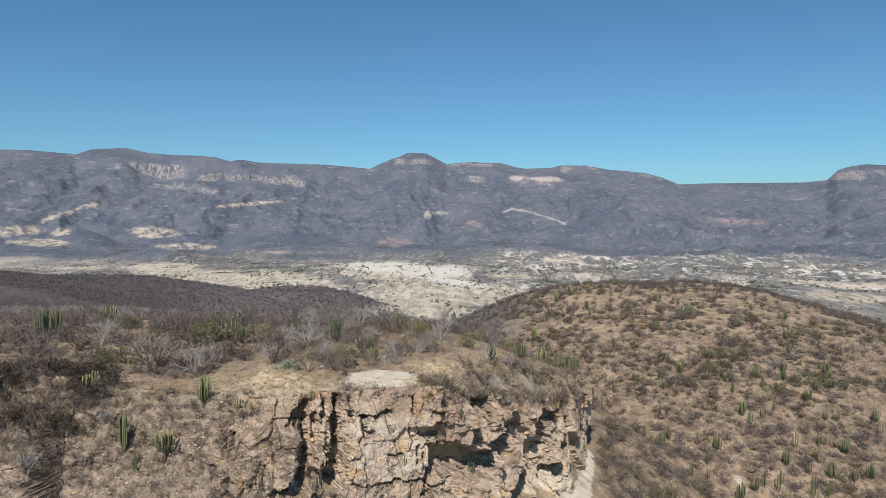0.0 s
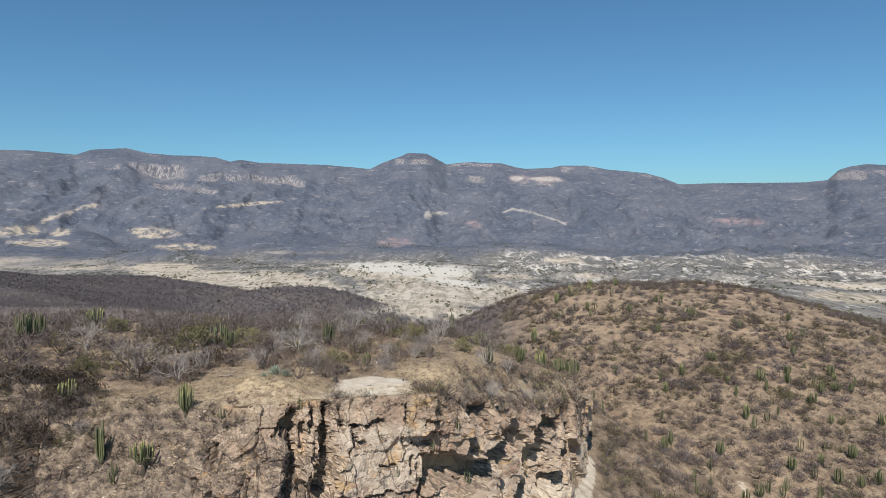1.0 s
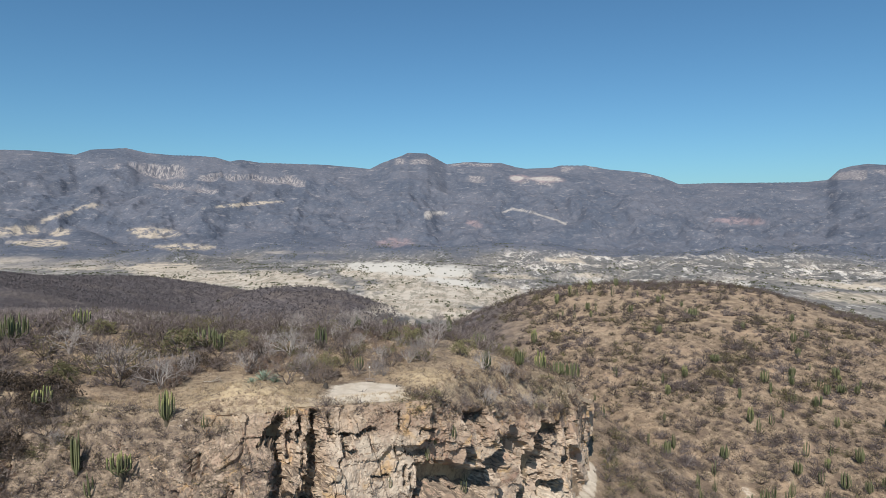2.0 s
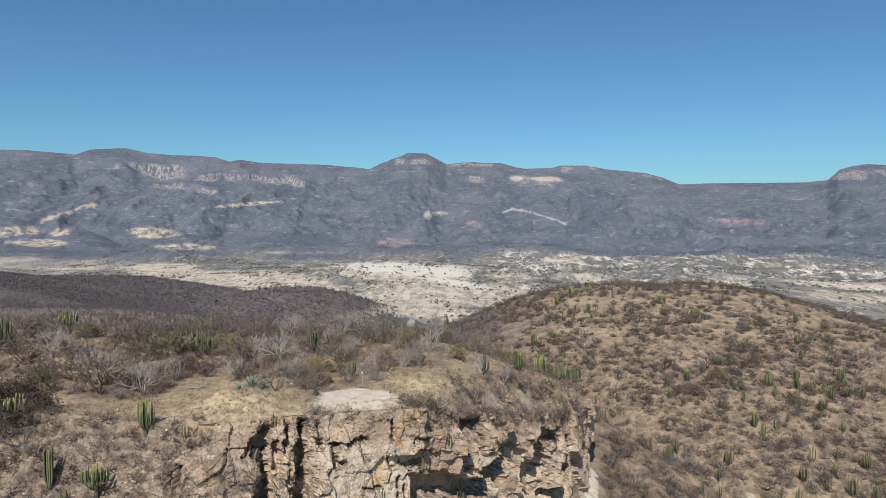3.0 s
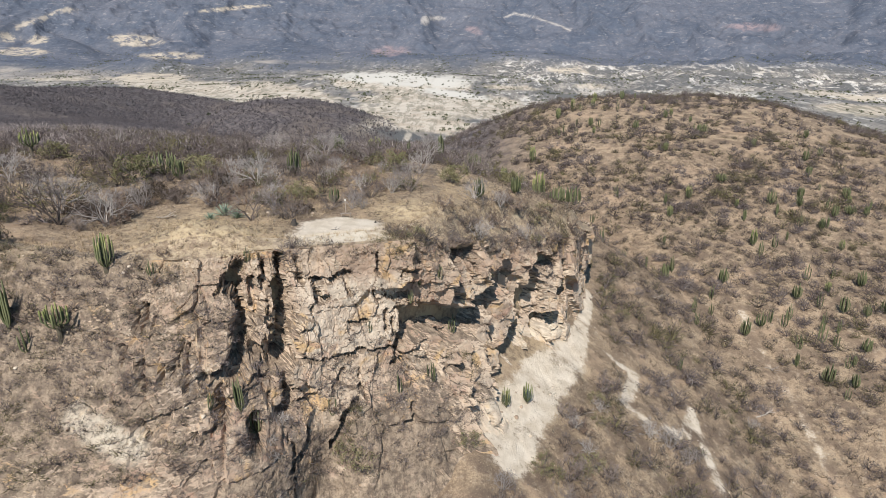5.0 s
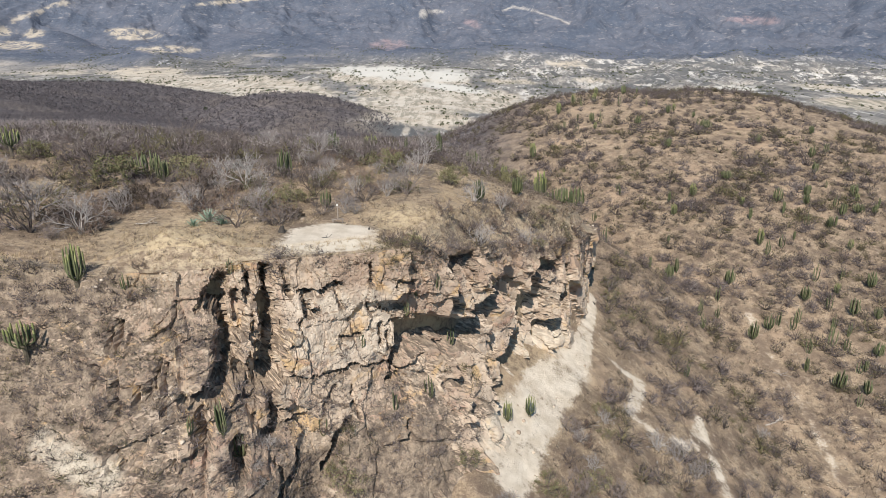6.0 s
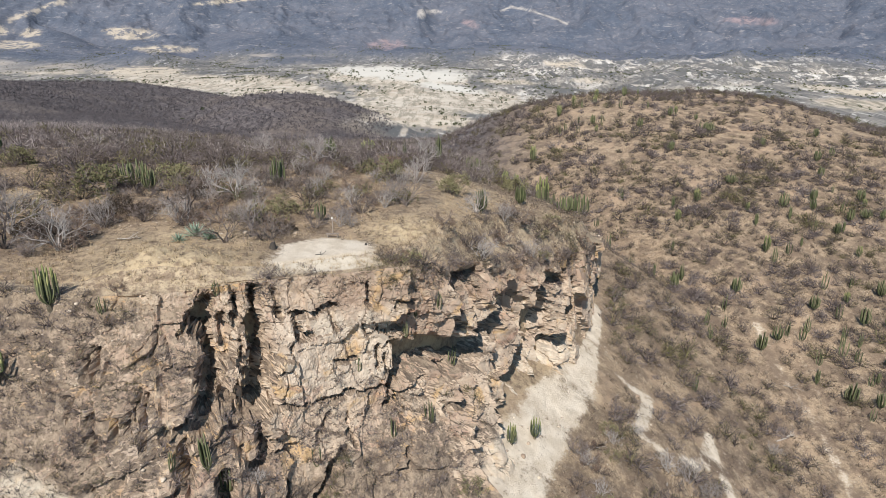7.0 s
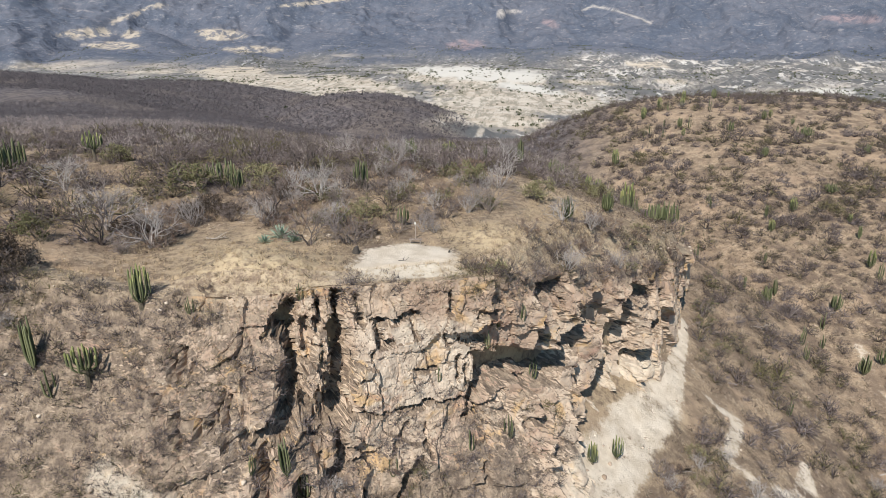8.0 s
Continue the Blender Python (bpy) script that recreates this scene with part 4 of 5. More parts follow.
def leaf_cloud(g, places, size):
    """One small triangle at each place, turned at random."""
    n = len(places)
    a, b = g.normal(size=(n, 3)), g.normal(size=(n, 3))
    a, b = unit(a) * size, unit(b) * size
    v = np.stack([places + a, places + b, places - 0.6 * (a + b)], 1).reshape(-1, 3)
    return v, np.arange(3 * n).reshape(-1, 3)


def cactus_stem(g, base, out, rise, r, ribs=7):
    """One ribbed column: leaves sideways, then stands upright."""
    rings, per = 7, ribs * 2
    v, f = [], []
    wob = g.normal(size=2) * 0.02
    for k in range(rings):
        t = k / (rings - 1)
        bend = 1 - (1 - min(t * 2.6, 1)) ** 2
        c = base + np.array([out[0] * bend + wob[0] * t, out[1] * bend + wob[1] * t, rise * t])
        rr = r * (0.72 + 0.28 * min(1, t * 4)) * (1.0 if k < rings - 2 else (0.86 if k == rings - 2 else 0.30))
        for j in range(per):
            a = 2 * math.pi * j / per
            q = rr * (1.0 if j % 2 else 0.74)
            v.append(c + (q * math.cos(a), q * math.sin(a), 0))
    for k in range(rings - 1):
        for j in range(per):
            i = (j + 1) % per
            f.append((k * per + j, k * per + i, (k + 1) * per + i, (k + 1) * per + j))
    f.append(tuple((rings - 1) * per + j for j in range(per)))
    return v, f


def cactus(label, seed, height, arms, spread, trunk, r=0.085, tip=False):
    g = np.random.default_rng(seed)
    thing = tagged(new("cactus"), label, "cactus", "candelabra cacti of the slopes")
    if trunk > 0:
        w = Wood(seed)
        w.branch(np.array([0, 0, -0.25]), np.array([0.02, 0.03, trunk * 0.6]), 0.20, 0.17, 8)
        w.branch(np.array([0.02, 0.03, trunk * 0.6]), np.array([0, 0, trunk]), 0.17, 0.22, 8)
        part("trunk", mesh_of("trunk", w.v, w.f, M_CACTUS_BASE), thing, "grey-brown woody trunk")
    for k in range(arms):
        a = 2.4 * k + g.uniform(-0.3, 0.3)
        d = spread * math.sqrt((k + 0.3) / arms)
        h0 = trunk * g.uniform(0.75, 1.0) if trunk else -0.15
        top = height * (1 - 0.22 * (d / max(spread, 0.01)) ** 2) * g.uniform(0.82, 1.05)
        v, f = cactus_stem(g, np.array([0.05 * math.cos(a), 0.05 * math.sin(a), h0]), (d * math.cos(a), d * math.sin(a)), top - h0, r * g.uniform(0.85, 1.15))
        stem = part("stem", mesh_of("stem", v, f, M_CACTUS, True), thing)
        if tip:
            rings = np.array(v)
            head = rings[-14:].mean(0)
            v, f = cactus_stem(g, head - (0, 0, 0.32 * (top - h0)), (0, 0), 0.33 * (top - h0), 1.06 * np.ptp(rings[-28:-14, 0]) / 1.72)
            part("tip", mesh_of("tip", v, f, M_CACTUS_TIP, True), stem, "yellow-green growing tip")
    return thing


def agave(label, seed, size):
    g = np.random.default_rng(seed)
    thing = tagged(new("agave"), label, "agave")
    for k in range(26):
        a = 2.4 * k
        el = 0.25 + 1.1 * (k / 26)
        way = np.array([math.cos(a) * math.cos(el), math.sin(a) * math.cos(el), math.sin(el)])
        side = np.array([-math.sin(a), math.cos(a), 0])
        up = np.cross(way, side)
        v, f = [], []
        for t, wd, th in ((0, 0.05, 0.03), (0.4, 0.085, 0.02), (0.75, 0.05, 0.012), (1.0, 0.004, 0.004)):
            c = way * size * t + up * -0.10 * size * (t - t * t) * -1 + np.array([0, 0, -0.06])
            v += [c - side * wd * size, c + up * th * size * -1, c + side * wd * size, c + up * th * size]
        for i in range(3):
            for j in range(4):
                f.append((4 * i + j, 4 * i + (j + 1) % 4, 4 * i + 4 + (j + 1) % 4, 4 * i + 4 + j))
        part("leaf", mesh_of("leaf", v, f, M_AGAVE), thing)
    return thing


def standing(x, y):
    """The height of the surface on which plants stand, rim included."""
    x, y = np.atleast_1d(np.asarray(x, float)), np.atleast_1d(np.asarray(y, float))
    side = behind_rim(x, y)
    z = land(x, y)
    lid = (side > -0.3) & (side < 3.2) & (y < 112) & (x > -66)
    return np.where(lid, np.minimum(plateau(x, y), np.where(side < 1.5, z + 99, z + 99)) - 0.35 * smooth(2.5, 0, side), z)


def turn(x, y, z, size, g, lean=4):
    return pose(float(x), float(y), float(z), g.uniform(-lean, lean), g.uniform(-lean, lean), g.uniform(0, 360)) @ Matrix.Diagonal((size, size, size * g.uniform(0.9, 1.12), 1))


def place_copy(ob, m):
    made = copy_thing(ob, m)
    made.matrix_basis = m
    return made


def scatter(name, verts, tris, places, sizes, mat, label, category, lift=0.0, flat=None, g=None):
    """One joined object of many turned copies of a small mesh."""
    n = len(places)
    a = g.uniform(0, 2 * math.pi, n)
    ca, sa = np.cos(a)[:, None], np.sin(a)[:, None]
    k = g.integers(0, len(verts), n) if isinstance(verts, list) else None
    if k is None:
        verts, tris, k = [verts], [tris], np.zeros(n, int)
    V, F, base = [], [], 0
    for i in range(len(verts)):
        sel = np.where(k == i)[0]
        if not len(sel):
            continue
        v, s = verts[i], sizes[sel][:, None]
        h = s * (flat[sel][:, None] if flat is not None else 1)
        x = (ca[sel] * v[:, 0] - sa[sel] * v[:, 1]) * s + places[sel, 0:1]
        y = (sa[sel] * v[:, 0] + ca[sel] * v[:, 1]) * s + places[sel, 1:2]
        z = v[:, 2] * h + places[sel, 2:3] + lift
        V.append(np.stack([x, y, z], -1).reshape(-1, 3))
        F.append((tris[i][None] + (np.arange(len(sel)) * len(v))[:, None, None] + base).reshape(-1, 3))
        base += len(sel) * len(v)
    ob = new(name, fast_mesh(name, np.concatenate(V), np.concatenate(F), mat))
    return tagged(ob, label, category, kind="stuff")


def brush_shape(seed, count, width, high=0.8, long=0.42, rise=0.1, bole=0.0):
    """A leafless bush seen from afar: a few forked limbs from the root and a rounded, uneven crown of thin twigs, 1 m in half width."""
    g = np.random.default_rng(seed)
    a, el = g.uniform(0, 2 * math.pi, count), np.arcsin(g.uniform(-0.05, 1, count))
    lobes = unit(g.normal(size=(6, 3)) * (1, 1, 0.5) + (0, 0, 0.4))
    d = np.stack([np.cos(a) * np.cos(el), np.sin(a) * np.cos(el), np.sin(el)], 1)
    swell = 0.72 + 0.38 * np.max(d @ lobes.T, axis=1) ** 3
    limb = np.arange(count) < count // 6
    r = (g.uniform(0.15, 1.0, count) ** 0.55 * 0.78 * swell)[:, None]
    p = d * r * (1, 1, high) + (0, 0, 0.22 * high + bole)
    q = p + unit(d + g.normal(size=(count, 3)) * 0.75 + (0, 0, rise)) * g.uniform(0.5, 1, count)[:, None] * long
    p[limb] = g.normal(size=(limb.sum(), 3)) * (0.05, 0.05, 0)
    q[limb] = d[limb] * (0.75, 0.75, 0.6 * high) + (0, 0, 0.25 * high + bole)
    q[:, 2], p[:, 2] = np.maximum(q[:, 2], 0.02), np.maximum(p[:, 2], 0.0)
    side = unit(np.cross(q - p, g.normal(size=(count, 3)))) * width * np.where(limb, 1.6, g.choice([0.6, 0.9, 1.4], count))[:, None]
    return np.stack([p - side, p + side, q], 1).reshape(-1, 3), np.arange(3 * count).reshape(-1, 3)


def tuft_shape(seed, blades=9):
    g = np.random.default_rng(seed)
    a = g.uniform(0, 2 * math.pi, blades)
    p = np.stack([np.cos(a), np.sin(a), 0 * a], 1) * 0.12
    q = np.stack([np.cos(a) * g.uniform(0.2, 1.0, blades), np.sin(a) * g.uniform(0.2, 1.0, blades), g.uniform(0.4, 1.1, blades)], 1)
    side = np.stack([-np.sin(a), np.cos(a), 0 * a], 1) * 0.035
    return np.stack([p - side, p + side, q], 1).reshape(-1, 3), np.arange(3 * blades).reshape(-1, 3)


def stone_shape(seed):
    bm = bmesh.new()
    bmesh.ops.create_icosphere(bm, subdivisions=1, radius=1)
    g = np.random.default_rng(seed)
    v = np.array([x.co for x in bm.verts]) * g.uniform(0.6, 1.15, (len(bm.verts), 1)) * (1, 0.8, 0.6)
    f = np.array([[x.index for x in y.verts] for y in bm.faces])
    bm.free()
    return v, f


# ---------------------------------------------------------------- where plants may stand
def bare(x, y):
    """How bare the ground is: 1 on the platform, scree and paths."""
    pad = np.exp(-(((x + 6.4) / 4.6) ** 4) - (((y - 67.6) - 0.12 * (x + 6.4)) / 4.0) ** 4)
    knoll = 0.9 * np.exp(-(((x + 15) / 6.0) ** 4) - ((y - 62.5) / 4.2) ** 4) + 0.9 * np.exp(-(((x + 0.6) / 3.6) ** 4) - ((y - 71.5) / 5) ** 4)
    open_ground = 0.8 * np.exp(-(((x + 18.5) / 6.0) ** 4) - ((y - 69) / 4.6) ** 4)
    return np.maximum.reduce([pad * 1.2, knoll, open_ground, along(x, y, SCREE, 2.4 + 1.6 * smooth(98, 80, y)), along(x, y, TRAIL, 1.6), 0.7 * along(x, y, TRAIL_B, 1.6)])


def spread_over(n, x0, x1, y0, y1, g, gap):
    """Scattered places with at least about gap between them."""
    x, y = g.uniform(x0, x1, n), g.uniform(y0, y1, n)
    key = np.floor(x / gap).astype(int) * 100003 + np.floor(y / gap).astype(int)
    _, first = np.unique(key, return_index=True)
    return x[first], y[first]


# ---------------------------------------------------------------- shrubs near the rim, each a thing
KINDS = [
    shrub("shrub", "leafless grey-brown thorn shrub on dry ground", "shrub", 11, 2.2, 8, 0.85, M_BARK, M_TWIG),
    shrub("shrub", "leafless reddish-brown shrub with dense fine twigs", "shrub", 12, 1.9, 9, 0.95, M_BARK, M_TWIG_RED, 5),
    shrub("shrub", "bare silver-barked shrub with pale open branches", "shrub", 13, 2.6, 8, 0.6, M_PALE_BARK, M_TWIG_PALE, 4),
    shrub("shrub", "low dark tangled shrub without leaves", "shrub", 14, 1.5, 9, 1.1, M_BARK, M_TWIG, 5),
    shrub("shrub", "dry shrub with sparse olive-green leaves", "shrub", 15, 1.9, 8, 0.9, M_BARK, M_TWIG_RED, 4, leaf=M_OLIVE, leaves=520),
    shrub("shrub", "dense dark shrub with brown leaves added for shade", "shrub", 16, 1.8, 8, 0.95, M_BARK, M_TWIG, 3, leaf=M_SHADE_LEAF, leaves=1100),
]
TREES = [
    shrub("tree", "leafless dark tree with a wide crown of fine twigs", "tree", 21, 4.2, 5, 0.62, M_BARK, M_TWIG, 4, 4, 0.014, 0.10),
    shrub("tree", "bare silver-grey tree with upright pale branches", "tree", 22, 4.0, 7, 0.42, M_PALE_BARK, M_TWIG_PALE, 3, 4, 0.013, 0.085),
    shrub("tree", "low spreading tree with olive-yellow foliage", "tree", 23, 2.4, 5, 1.0, M_BARK, M_TWIG_RED, 3, 4, 0.012, 0.08, M_OLIVE, 1500),
]
g = np.random.default_rng(31)


def plant(ob, x, y, size, lean=4):
    z = standing(x, y)[0]
    return place_copy(ob, turn(x, y, z, size, g, lean))


# trees that stand round the platform and on the plateau: x, y, kind, size
for x, y, kind, size in [(-29.6, 67.6, 0, 1.05), (-25.9, 68.0, 1, 1.0), (-34.5, 67.2, 2, 0.9), (-31.5, 71.5, 1, 1.1), (-14.2, 69.6, 0, 0.72), (-10.9, 70.6, 0, 0.62),
                         (-13.0, 72.6, 1, 0.75), (-19.7, 76.6, 0, 1.05), (-29.6, 83.4, 2, 1.35), (-38.4, 94.8, 0, 1.1), (-24.0, 87.3, 2, 1.2), (-17.0, 82.5, 1, 0.95),
                         (-3.1, 90.5, 2, 1.1), (-6.6, 94.6, 0, 1.0), (-9.8, 80.2, 0, 0.7), (3.2, 88.5, 2, 1.0), (-46, 73, 0, 1.1), (-43, 83, 1, 1.0), (-52, 78, 0, 1.2),
                         (-36, 78, 0, 1.0), (-22, 93, 0, 1.1), (-12, 96, 1, 1.0), (6, 99, 0, 0.9), (12, 108, 2, 1.0), (-1, 81, 0, 0.75), (-57, 92, 0, 1.3), (-48, 101, 2, 1.2), (-30, 104, 0, 1.2), (-17, 106, 0, 1.2), (0, 106, 1, 1.1)]:
    plant(TREES[kind], x, y, size)

x, y = spread_over(19500, -95, 190, 60, 330, np.random.default_rng(41), 0.9)
side = behind_rim(x, y)
clear = fbm(x / 16, y / 16, 4, 301)
behind = (side > 1.2) | (y > 125)
hill_side = (x > 16 + 0.02 * y) & ~((side > 1.2) & (y < 118))
slope_low = (side < np.where(x > 21, -2.2, -6.0)) & (x > 6) & (y < 125)
keep = (bare(x, y) < 0.25) & (((behind & (y > 66)) & ((clear > -0.36) | ((y > 116) & (x > 8) & (x < 50)))) | slope_low)
keep &= ~(hill_side & (y > 125) & (0.8 * clear + 0.6 * fbm(x / 4, y / 4, 2, 309) < np.where((x > 40) & (y < 150), -2, np.where(x < 44, np.where(y < 190, -0.8, -0.35), np.where(y < 205, -0.22, -0.02))))) & (np.abs(x) < 0.78 * (y + 25)) & ~((np.abs(side) < 2.0) & (y < 120)) & ~((x > -5) & (x < 22) & (side > 0) & (y < 122) & (clear < -0.15))
more_x, more_y = spread_over(900, 26, 92, 150, 270, np.random.default_rng(42), 2.6)
x, y, side = np.r_[x[keep], more_x], np.r_[y[keep], more_y], np.r_[side[keep], 0 * more_x]
z = standing(x, y)
order = np.argsort(np.hypot(x + 4, y - 70))
gs = np.random.default_rng(43)
near_ids, rest = order[:180], order[180:]
for i in near_ids:
    k = gs.choice(6, p=[0.38, 0.24, 0.16, 0.12, 0.09, 0.01]) if x[i] > -16 else gs.choice(6, p=[0.34, 0.22, 0.08, 0.14, 0.08, 0.14])
    place_copy(KINDS[k], turn(x[i], y[i], z[i], gs.uniform(0.55, 1.15), gs))
for part_of, count, width in ((y[rest] < 150, 124, 0.021), (y[rest] >= 150, 78, 0.034)):
    ids = rest[part_of]
    shapes = [brush_shape(s, count, width, h) for s, h in ((1, 0.7), (2, 0.85), (3, 1.0), (4, 1.25), (5, 0.9), (6, 0.75))]
    scatter("brush", [s[0] for s in shapes], [s[1] for s in shapes], np.stack([x, y, z - 0.05], 1)[ids], gs.uniform(0.8, 1.45, len(ids)) * gs.choice([0.5, 0.8, 1.1, 1.45, 1.8], len(ids)), M_BRUSH_NEAR,
            "leafless grey-brown thorn brush dotted over the hillside", "brush", flat=gs.uniform(0.75, 1.2, len(ids)), g=gs)

# bushes rooted in the slope below the rim
gl = np.random.default_rng(45)
for k in range(84):
    s, d = gl.uniform(14, 58), gl.uniform(-2.5, 9)
    if s > 46 and gl.uniform() < 0.45:
        continue
    p = on_cliff(s, d)
    place_copy(KINDS[gl.choice(5, p=[0.38, 0.22, 0.08, 0.26, 0.06])], turn(p.x, p.y, p.z - 0.08, gl.uniform(0.4, 1.0) * (1 if s < 46 else 0.7), gl))

for s, d, size in [(41.5, 1.5, 0.75), (39, 0.0, 0.7), (43, 2.5, 0.6), (37, 2, 0.8), (40.5, 4, 0.7), (45, 1, 0.55), (35, 1, 0.8), (36, 4.5, 0.7), (33, 2, 0.8), (38, 6.5, 0.6), (42, 6, 0.55), (30, 1, 0.9), (27, 3, 0.9), (24, 0, 1.0), (40, 2.6, 0.6), (43.6, 4.0, 0.45), (38.2, 3.4, 0.6), (36.8, 0.2, 0.6), (41.8, 3.2, 0.5), (34.5, 3.6, 0.7), (44.5, 7.0, 0.4)]:
    p = on_cliff(s, d)
    place_copy(TREES[0], turn(p.x, p.y, p.z - 0.1, size, gl))
for k in range(52):
    s, d = gl.uniform(28, 46), gl.uniform(-2.5, 4.6)
    if s > 44 and d > 2.5:
        continue
    p = on_cliff(s, d)
    place_copy(KINDS[5 if k % 3 else 3], turn(p.x, p.y, p.z - 0.08, gl.uniform(0.7, 1.3), gl))
for k in range(34):
    s, d = gl.uniform(76, 113), gl.uniform(-3.0, 1.5)
    p = on_cliff(s, d)
    place_copy(KINDS[gl.choice(5, p=[0.38, 0.28, 0.06, 0.18, 0.10])], turn(p.x, p.y, p.z - 0.08, gl.uniform(0.4, 0.95), gl))

# scrub at the foot of the rock, and bleached bushes beside the footpath
for k in range(26):
    s, d = gl.uniform(58, 79), gl.uniform(12, 19.5)
    p = on_cliff(s, d)
    place_copy(KINDS[gl.choice(5, p=[0.36, 0.24, 0.10, 0.16, 0.14])], turn(p.x, p.y, p.z - 0.06, gl.uniform(0.3, 0.62), gl))
for s, d, size in [(70.2, 17.4, 0.9), (71.0, 18.3, 0.8), (79.5, 18.5, 0.8)]:
    p = on_cliff(s, d)
    place_copy(KINDS[4], turn(p.x, p.y, p.z - 0.06, size, gl))
for x, y, size in [(26.1, 79.9, 0.9), (28.6, 79.9, 1.1), (30.2, 78.6, 0.9), (23.4, 82.8, 0.7), (44.5, 92.4, 0.8)]:
    place_copy(KINDS[2], turn(x, y, land(np.array([x]), np.array([y]))[0], size, gl))

# green shrubs in the shelter of the cliff's far end
for x, y, size in [(26.4, 105.5, 1.1), (27.2, 109.0, 1.2), (28.6, 103.0, 0.8)]:
    place_copy(KINDS[4], turn(x, y, float(land(np.array([x]), np.array([y]))[0]), size, gl))

# low dry scrub between the bushes
x, y = spread_over(24000, 6, 118, 64, 185, np.random.default_rng(49), 0.8)
k = ((behind_rim(x, y) < np.where(x > 21, -1.5, -4.5)) | (y > 122)) & (bare(x, y) < 0.45) & (fbm(x / 7, y / 7, 3, 323) > -0.55) & (np.abs(x) < 0.78 * (y + 20))
x, y = x[k], y[k]
wx, wy = spread_over(7000, -60, 22, 57, 104, np.random.default_rng(50), 0.6)
k = (behind_rim(wx, wy) > 1.5) & (bare(wx, wy) < 1.0) & (fbm(wx / 4, wy / 4, 3, 325) > -0.22)
x, y = np.r_[x, wx[k]], np.r_[y, wy[k]]
shapes = [brush_shape(s, 24, 0.036, 0.9, 0.5) for s in (21, 22, 23)]
scatter("low_scrub", [s[0] for s in shapes], [s[1] for s in shapes], np.stack([x, y, standing(x, y) - 0.03], 1), gs.uniform(0.3, 0.95, len(x)) * np.where((y < 104) & (x < 8), 0.5, 1), M_STALKS,
        "knee-high dry scrub and dead stalks on the slope", "scrub", g=gs)

# ---------------------------------------------------------------- woods behind the plateau and on the dark hillside
gw = np.random.default_rng(47)
x, y = spread_over(22000, -400, 150, 108, 640, gw, 3.6)
m = (x > -0.82 * y) & (x < 0.03 * y + 12) & (fbm(x / 30, y / 30, 3, 305) > -0.5)
x, y = x[m], y[m]
z = standing(x, y)
shapes = [brush_shape(s, 46, 0.020, 0.75, 0.40, 0.1, 0.15) for s in (5, 6, 7)]
for far, mat, label in ((y < 290, M_BRUSH, "grey leafless dry wood covering the slope"), (y >= 290, M_WOOD_FAR, "dark leafless wood in the dip below the plateau")):
    scatter("bare_wood", [s[0] for s in shapes], [s[1] for s in shapes], np.stack([x, y, z - 0.1], 1)[far], gw.uniform(1.3, 2.9, far.sum()), mat, label, "wood", flat=gw.uniform(0.8, 1.25, far.sum()), g=gw)
x, y = spread_over(34000, -900, 60, 600, 1040, gw, 4.6)
m = (x > -0.80 * y) & (x < -0.06 * y - 0.30 * np.maximum(y - 740, 0)) & (land(x, y) > -94)
x, y = x[m], y[m]
shapes = [brush_shape(s, 14, 0.11, 0.8) for s in (8, 9, 10)]
scatter("bare_wood", [s[0] for s in shapes], [s[1] for s in shapes], np.stack([x, y, land(x, y) - 0.3], 1), gw.uniform(2.0, 4.4, len(x)), M_WOOD_FAR,
        "dark leafless wood on the distant hillside", "wood", flat=gw.uniform(0.7, 1.1, len(x)), g=gw)
x, y = spread_over(42000, -1900, 1900, 760, 2900, gw, 6)
m = (np.abs(x) < 0.74 * y) & (land(x, y) < -92) & ((fbm(x / 60, y / 140, 4, 307) > 0.22) | (gw.uniform(size=len(x)) < 0.10))
x, y = x[m], y[m]
shapes = [leaf_cloud(np.random.default_rng(s), unit(np.random.default_rng(s).normal(size=(14, 3))) * (0.7, 0.7, 0.5) + (0, 0, 0.55), 0.55) for s in (1, 2)]
scatter("valley_trees", [s[0] for s in shapes], [s[1] for s in shapes], np.stack([x, y, land(x, y) - 0.2], 1), gw.uniform(1.0, 2.8, len(x)), M_DARKLEAF,
        "small dark green trees dotted over the pale valley", "trees", g=gw)

# ---------------------------------------------------------------- scrub and grass on the rock and round the rim
gc = np.random.default_rng(53)


def cliff_spots(n, s0, s1, d0, d1):
    s, d = gc.uniform(s0, s1, n), gc.uniform(d0, d1, n)
    p = np.stack([np.interp(s, RIM_S, RIM_P[:, k]) for k in range(4)], 1)
    nn = np.stack([np.interp(s, RIM_S, RIM_N[:, k]) for k in range(2)], 1)
    return s, d, cliff_places(s, d, p, nn)


spots = []
for n, s0, s1, d0, d1, least in ((3400, 14, 64, -0.5, 13, -0.5), (520, 58, 112, -2.5, 1.6, -0.5), (420, 77, 112, -3, 4.5, -0.35), (480, 60, 84, 10.5, 19, -0.45), (170, 60, 108, 2, 11, -0.1), (60, 84, 106, 12.5, 16, -0.2)):
    s, d, c = cliff_spots(n, s0, s1, d0, d1)
    k = (fbm(s / 4, d / 3, 3, 311) > least) & (bare(c[:, 0], c[:, 1]) < 0.5)
    spots.append(c[k])
spots = np.concatenate(spots)
shapes = [brush_shape(s, 64, 0.018) for s in (11, 12, 13)]
scatter("cliff_scrub", [s[0] for s in shapes], [s[1] for s in shapes], spots - (0, 0, 0.08), gc.uniform(0.25, 1.0, len(spots)), M_BRUSH_NEAR,
        "dry twiggy scrub clinging to the ledges of the cliff", "scrub", g=gc)

